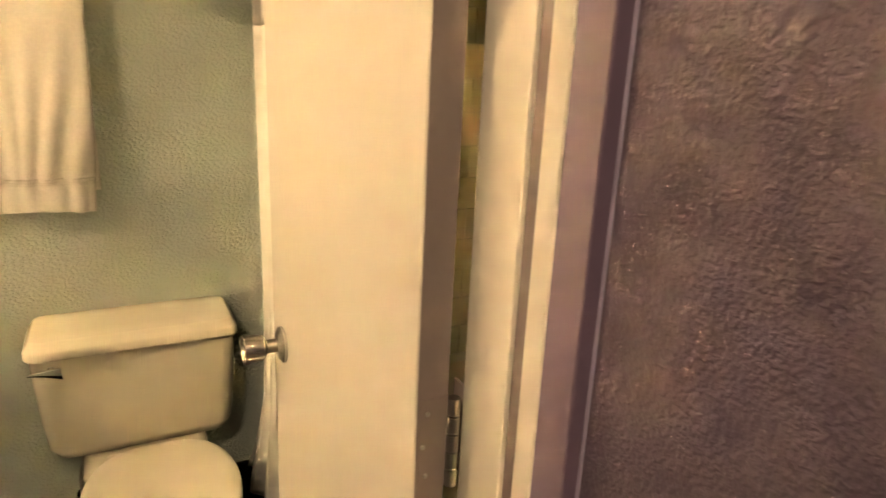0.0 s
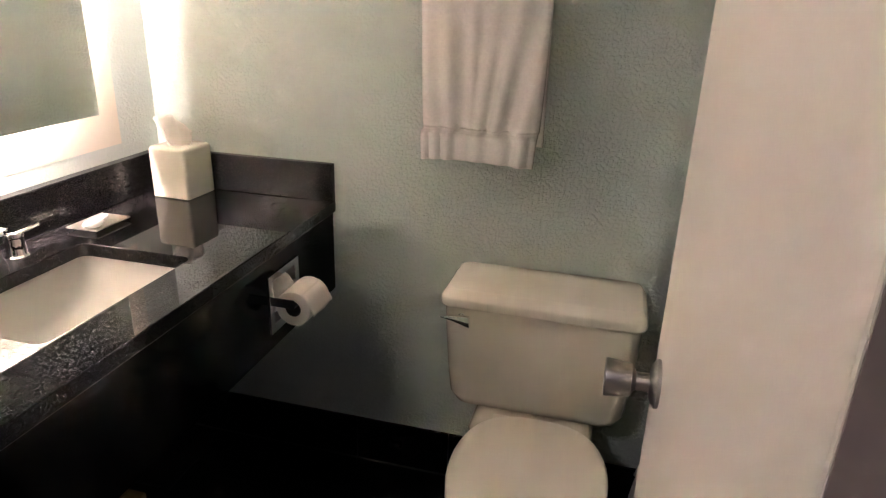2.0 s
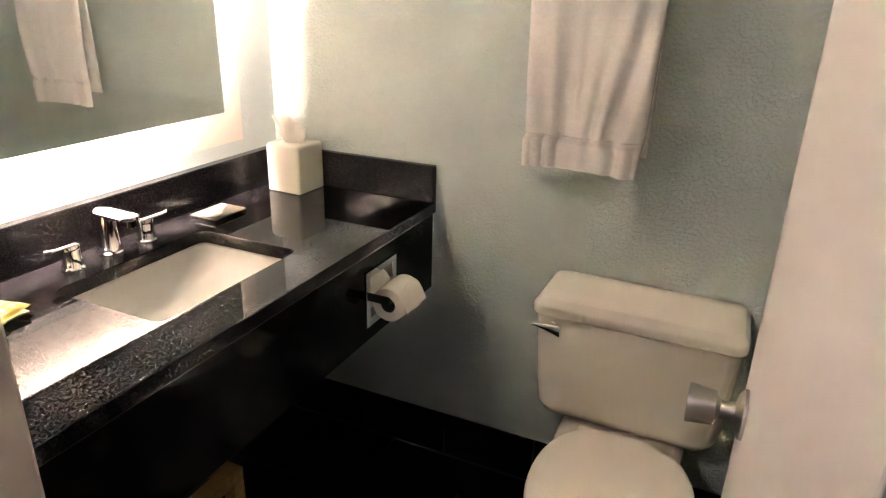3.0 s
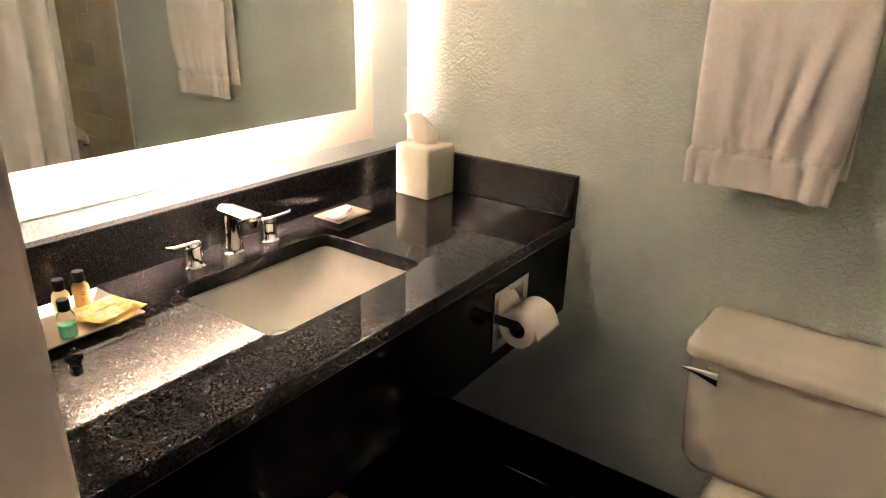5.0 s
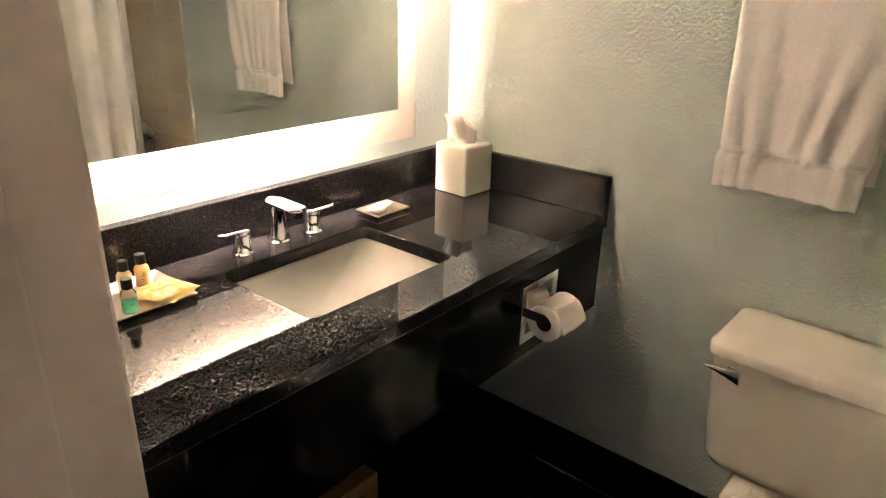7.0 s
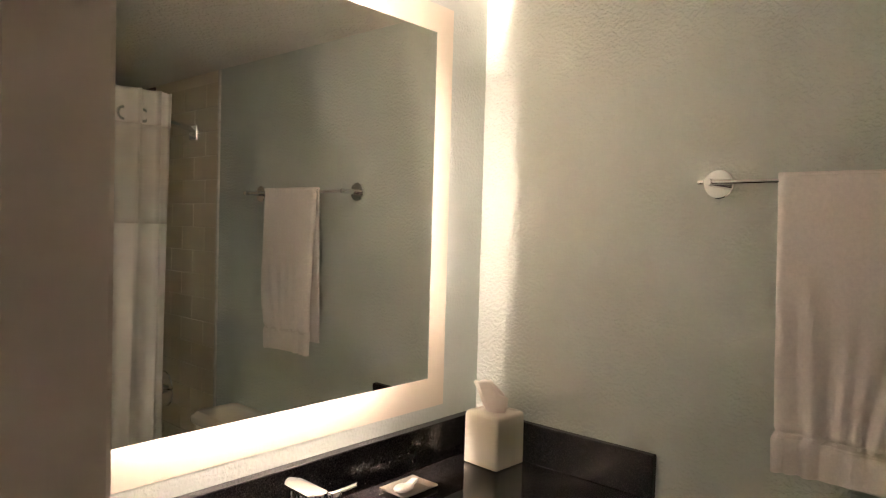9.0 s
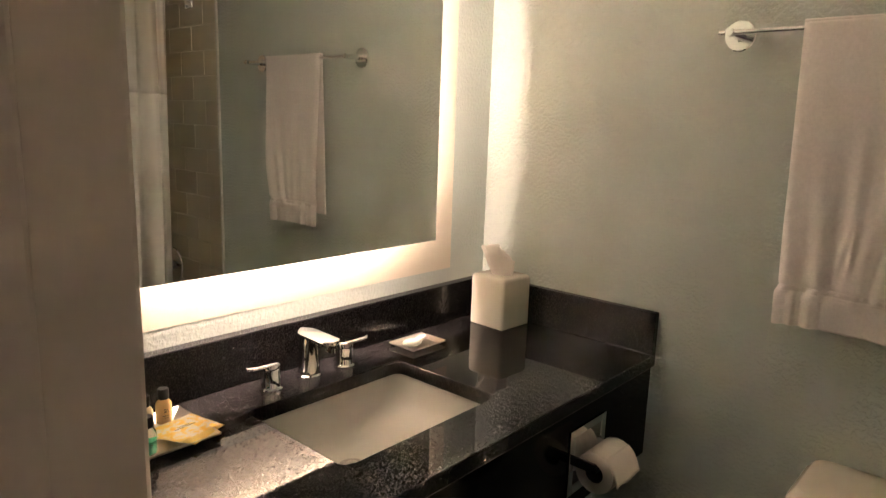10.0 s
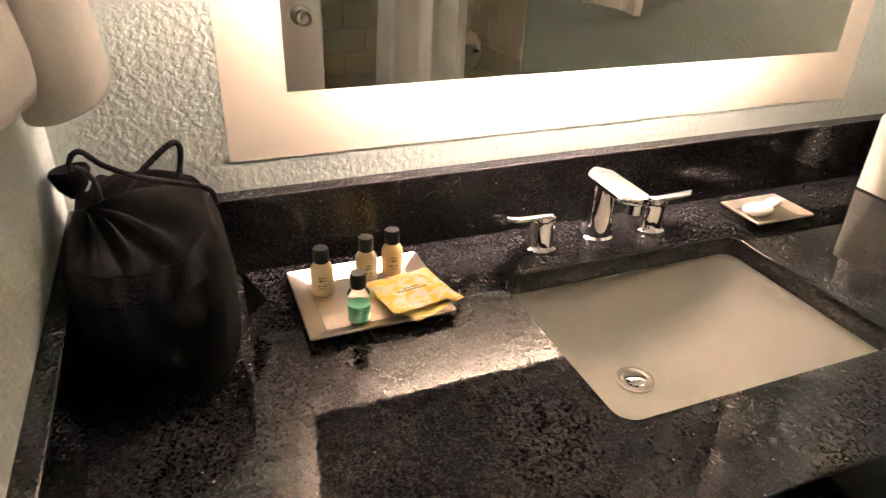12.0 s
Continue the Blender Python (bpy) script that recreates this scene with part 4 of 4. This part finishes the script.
sheet(lambda u, v: Vector((0.150 + 0.012 * u, -1.225 + 0.024 * v * (1 - u), COUNTER + 0.012 + 0.05 * u + 0.02 * v)), 6, 6, bm)
thicken(part("side_tab", bm, M_BAG, bag, smooth=80), 0.003)
part("cord", braid([(0.085, -1.374, COUNTER + 0.150), (0.080, -1.378, COUNTER + 0.192), (0.078, -1.366, COUNTER + 0.206), (0.084, -1.345, COUNTER + 0.190), (0.095, -1.31, COUNTER + 0.176), (0.105, -1.27, COUNTER + 0.168), (0.11, -1.245, COUNTER + 0.160), (0.108, -1.238, COUNTER + 0.142)], 0.0033), M_CORD, bag, "twisted black cord", smooth=60)
part("cord", braid([(0.10, -1.350, COUNTER + 0.150), (0.098, -1.330, COUNTER + 0.166), (0.080, -1.295, COUNTER + 0.192), (0.070, -1.276, COUNTER + 0.203), (0.068, -1.268, COUNTER + 0.198), (0.072, -1.270, COUNTER + 0.180), (0.08, -1.278, COUNTER + 0.150)], 0.0036), M_CORD, bag, smooth=60)
part("cord", braid([(0.082, -1.372, COUNTER + 0.190), (0.10, -1.362, COUNTER + 0.192), (0.108, -1.354, COUNTER + 0.180), (0.106, -1.352, COUNTER + 0.150)], 0.003), M_CORD, bag, smooth=60)

# ---- wooden stand under the counter ----
stand = thing("wooden_stand", (0.38, -0.97, 0), "honey coloured wooden stand with an open front under the counter", "stand")
WX0, WX1, WY0, WY1, WZ = 0.20, 0.505, -1.15, -0.806, 0.50
part("top_rail", boxes(((WX1 - 0.035, WY0, WZ - 0.03), (WX1, WY1, WZ)), bevel=0.003), M_WOOD, stand)
part("top_rail", boxes(((WX0, WY0, WZ - 0.03), (WX0 + 0.035, WY1, WZ)), bevel=0.003), M_WOOD, stand)
part("side_rail", boxes(((WX0 + 0.035, WY1 - 0.035, WZ - 0.03), (WX1 - 0.035, WY1, WZ)), bevel=0.003), M_WOOD, stand)
part("side_rail", boxes(((WX0 + 0.035, WY0, WZ - 0.03), (WX1 - 0.035, WY0 + 0.035, WZ)), bevel=0.003), M_WOOD, stand)
for lx in (WX0, WX1 - 0.03):
    for ly in (WY0, WY1 - 0.03):
        part("leg", boxes(((lx, ly, 0), (lx + 0.03, ly + 0.03, WZ - 0.03)), bevel=0.003), M_WOOD, stand)
for k in range(5):
    part("slat", boxes(((WX0 + 0.002, WY0 + 0.035 + 0.056 * k, 0.16), (WX1 - 0.002, WY0 + 0.080 + 0.056 * k, 0.175)), bevel=0.002), M_WOOD, stand)
folded = thing("folded_towels", (0.36, -0.97, 0.175), "stack of folded white towels on the stand's slats", "towels")
for k in range(3):
    part("towel", boxes(((WX0 + 0.03, WY0 + 0.035, 0.176 + 0.052 * k), (WX1 + 0.0 - 0.004 * k, WY1 - 0.035, 0.226 + 0.052 * k)), bevel=0.02), M_TOWEL, folded, smooth=60)

# ---- tub, curtain and tile ----
tub = thing("bathtub", (2.0, -0.75, 0), "white enamelled bathtub behind the curtain", "bathtub")
cx, cy = (TUB_X + FAR_X) / 2, -0.70
hx, hy = (FAR_X - TUB_X) / 2 - 0.002, 0.697
part("shell", loft([rrect(cx, cy, hx, hy, 0.01, 0.0), rrect(cx, cy, hx, hy, 0.015, 0.39), rrect(cx, cy, hx - 0.01, hy - 0.004, 0.02, 0.40), rrect(cx, cy, hx - 0.07, hy - 0.07, 0.08, 0.40), rrect(cx, cy, hx - 0.09, hy - 0.09, 0.1, 0.36), rrect(cx, cy, hx - 0.15, hy - 0.16, 0.12, 0.10), rrect(cx, cy, hx - 0.22, hy - 0.25, 0.1, 0.07)], False, True), M_TUB, tub, smooth=50)
VX = 2.06
valve = thing("tub_valve", (VX, 0, 0.67), "chrome round tub valve with a lever", "tub valve")
part("plate", lathe([(0, 0), (0.088, 0), (0.086, 0.006), (0.06, 0.012), (0.03, 0.016), (0, 0.016)], along((VX, -0.010, 0.67), (0, -1, 0)), 40), M_CHROME, valve, smooth=35)
part("hub", lathe([(0.026, 0.01), (0.024, 0.06), (0.02, 0.066), (0, 0.067)], along((VX, -0.010, 0.67), (0, -1, 0)), 28), M_CHROME, valve, smooth=35)
part("lever", tube([(VX, -0.065, 0.67), (VX - 0.05, -0.072, 0.665), (VX - 0.085, -0.075, 0.66)], [0.011, 0.009, 0.007], 14), M_CHROME, valve, smooth=40)
tubspout = thing("tub_spout", (VX + 0.02, 0, 0.47), "chrome tub spout on the tiled wall", "tub spout")
part("body", tube(arc([(VX + 0.02, -0.010, 0.475), (VX + 0.02, -0.06, 0.475), (VX + 0.02, -0.11, 0.468), (VX + 0.02, -0.135, 0.45)], 4), 0.026, 18), M_CHROME, tubspout, smooth=50)
head = thing("wall_shower", (VX, 0, 1.9), "chrome shower head on a short arm", "wall shower")
part("arm", tube(arc([(VX, -0.010, 1.95), (VX, -0.07, 1.955), (VX, -0.13, 1.91)]), 0.009, 12), M_CHROME, head, smooth=50)
part("rose", lathe([(0, 0), (0.012, 0.0), (0.02, 0.02), (0.038, 0.045), (0.04, 0.055), (0, 0.056)], along((VX, -0.125, 1.915), (0, -0.7, -0.7)), 28), M_CHROME, head, smooth=35)

rod_line = arc([(1.797, -0.012, 1.895), (1.62, -0.16, 1.895), (1.53, -0.35, 1.895), (1.50, -0.70, 1.895), (1.53, -1.05, 1.895), (1.62, -1.24, 1.895), (1.797, -1.388, 1.895)], 10)
rod = thing("curtain_rod", (1.797, 0, 1.895), "curved chrome shower curtain rod", "curtain rod")
part("rail", tube(rod_line, 0.0125, 14), M_CHROME, rod, smooth=60)
for fy, s in ((0, -1), (DOORWALL, 1)):
    part("wall_bracket", boxes(((1.764, min(fy + s * 0.010, fy + s * 0.024), 1.862), (1.830, max(fy + s * 0.010, fy + s * 0.024), 1.928)), bevel=0.003), M_CHROME, rod, "square chrome bracket")


def curtain_fn(z0, z1):
    def fn(u, v):
        z = z0 + (z1 - z0) * v
        low = (2.02 - z) / 1.9
        y0, y1 = -0.275 - 0.03 * low, -0.565 - 0.09 * low
        y = y0 + (y1 - y0) * u
        x = 1.475 + 0.012 * (1 - u)
        a = 6.28 * (3.2 * u + 0.3 * math.sin(4 * u) + 0.10 * math.sin(3 * low))
        amp = 0.013 + 0.014 * low
        x += amp * math.sin(a) + 0.004 * math.sin(2.3 * a + 4 * low)
        y += 0.010 * math.cos(a) * (1 - abs(2 * u - 1) ** 4)
        x -= 0.10 * max(0, low - 0.62) ** 1.2 * (1 - u)
        y += 0.62 * max(0.0, 0.58 - z) * (1 - u) ** 1.6
        return Vector((x, y, z))
    return fn


curtain = thing("shower_curtain", (1.5, -0.45, 0.16), "white shower curtain gathered to one side, with a sheer window band", "shower curtain")
thicken(part("header", sheet(curtain_fn(1.862, 1.995), 140, 8), M_CURTAIN, curtain, smooth=120), 0.002)
thicken(part("sheer_band", sheet(curtain_fn(1.48, 1.862), 140, 16), M_SHEER, curtain, "grey sheer mesh band", smooth=120), 0.001)
thicken(part("drape", sheet(curtain_fn(0.16, 1.48), 140, 50), M_CURTAIN, curtain, smooth=120), 0.0015)
cf = curtain_fn(1.895, 1.895)
for k in range(3):
    p = cf(0.34 + k * 0.29, 0)
    part("grommet", lathe([(0.018, -0.003), (0.027, -0.003), (0.028, 0.0), (0.027, 0.003), (0.018, 0.003), (0.017, 0.0), (0.018, -0.003)], along(p, (-1, 0.25, 0)), 24), M_CHROME, curtain, smooth=40)

vent = thing("ceiling_vent", (2.27, -0.01, 2.15), "beige slotted exhaust vent cover high on the tub wall", "vent")
part("frame", boxes(((2.19, -0.022, 2.02), (2.36, -0.011, 2.035)), ((2.19, -0.022, 2.135), (2.36, -0.011, 2.15)), ((2.19, -0.022, 2.035), (2.205, -0.011, 2.135)), ((2.345, -0.022, 2.035), (2.36, -0.011, 2.135)), bevel=0.002), M_DARK_TAUPE, vent, "dark vent frame")
for k in range(6):
    bm = bmesh.new()
    box(bm, (2.205, -0.021, -0.006), (2.345, -0.0195, 0.006), m=Matrix.Translation((0, 0, 2.044 + 0.0165 * k)))
    part("slat", bm, M_JAMB, vent)

# tile edging where the tile meets the painted wall
structure("trim", boxes(((TUB_X - 0.012, -0.012, 0.0), (TUB_X - 0.001, -0.0005, CEIL - 0.001)), bevel=0.004), M_TUB)

# ---- pieces: base tiles, floor tiles, wall tiles ----
base = structure("baseboard", boxes(((0.001, -0.006, 0), (TUB_X - 0.012, -0.0005, 0.150)), ((0.0005, -1.39, 0), (0.006, -0.006, 0.150))), M_GROUT)


def piece_mesh(name, dx, dy, dz, bevel, material):
    me = bpy.data.meshes.new(name)
    bm = box(bmesh.new(), (0, 0, 0), (dx, dy, dz), bevel, 1)
    bm.to_mesh(me)
    bm.free()
    me.materials.append(material)
    return me


def piece(name, me, at, parent):
    ob = new(name, me)
    ob.parent = parent
    ob.matrix_basis = Matrix.Translation(at)
    return ob


bt = piece_mesh("base_tile", 0.297, 0.008, 0.152, 0.0015, M_BASE)
for k in range(5):
    piece("base_tile", bt, (0.012 + 0.30 * k, -0.013, 0.002), base)
last = piece_mesh("base_tile_cut", 0.075, 0.008, 0.152, 0.0015, M_BASE)
piece("base_tile", last, (1.512, -0.013, 0.002), base)
floor_tile = piece_mesh("floor_tile", 0.5965, 0.1465, 0.006, 0.001, M_FLOOR)
half_tile = piece_mesh("floor_tile_half", 0.2965, 0.1465, 0.006, 0.001, M_FLOOR)
for row in range(9):
    y, x = -0.165 - 0.15 * row, -0.171
    if row % 2:
        piece("floor_tile", half_tile, (x, y, -0.005), floor)
        x += 0.30
    while x < 1.55:
        piece("floor_tile", floor_tile, (x, y, -0.005), floor)
        x += 0.60

tw, th = 0.203, 0.1065
wt = piece_mesh("wall_tile", tw - 0.003, 0.007, th - 0.003, 0.0012, M_TILE)
wh = piece_mesh("wall_tile_half", tw / 2 - 0.003, 0.007, th - 0.003, 0.0012, M_TILE)
backing = structure("tile_backing", boxes(((TUB_X, -0.004, 0.0), (FAR_X, -0.0005, CEIL - 0.001))), M_TILE_GROUT)
for row in range(4, 20):
    z = 0.405 + th * (row - 4)
    if z + th > CEIL:
        continue
    n = 0
    x = TUB_X + 0.001
    if row % 2:
        piece("wall_tile", wh, (x, -0.0095, z), backing)
        x += tw / 2
    while x + tw < FAR_X - 0.01:
        piece("wall_tile", wt, (x, -0.0095, z), backing)
        x += tw
    if x + tw / 2 < FAR_X:
        piece("wall_tile", wh, (x, -0.0095, z), backing)
wb = piece_mesh("wall_tile_back", 0.007, tw - 0.003, th - 0.003, 0.0012, M_TILE)
for row in range(16):
    z = 0.405 + th * row
    if z + th > CEIL:
        continue
    for k in range(6):
        y = -0.012 - tw * (k + 1) - (tw / 2 if row % 2 else 0)
        if y > -1.39:
            piece("wall_tile", wb, (FAR_X - 0.0095, y, z), tub_back)
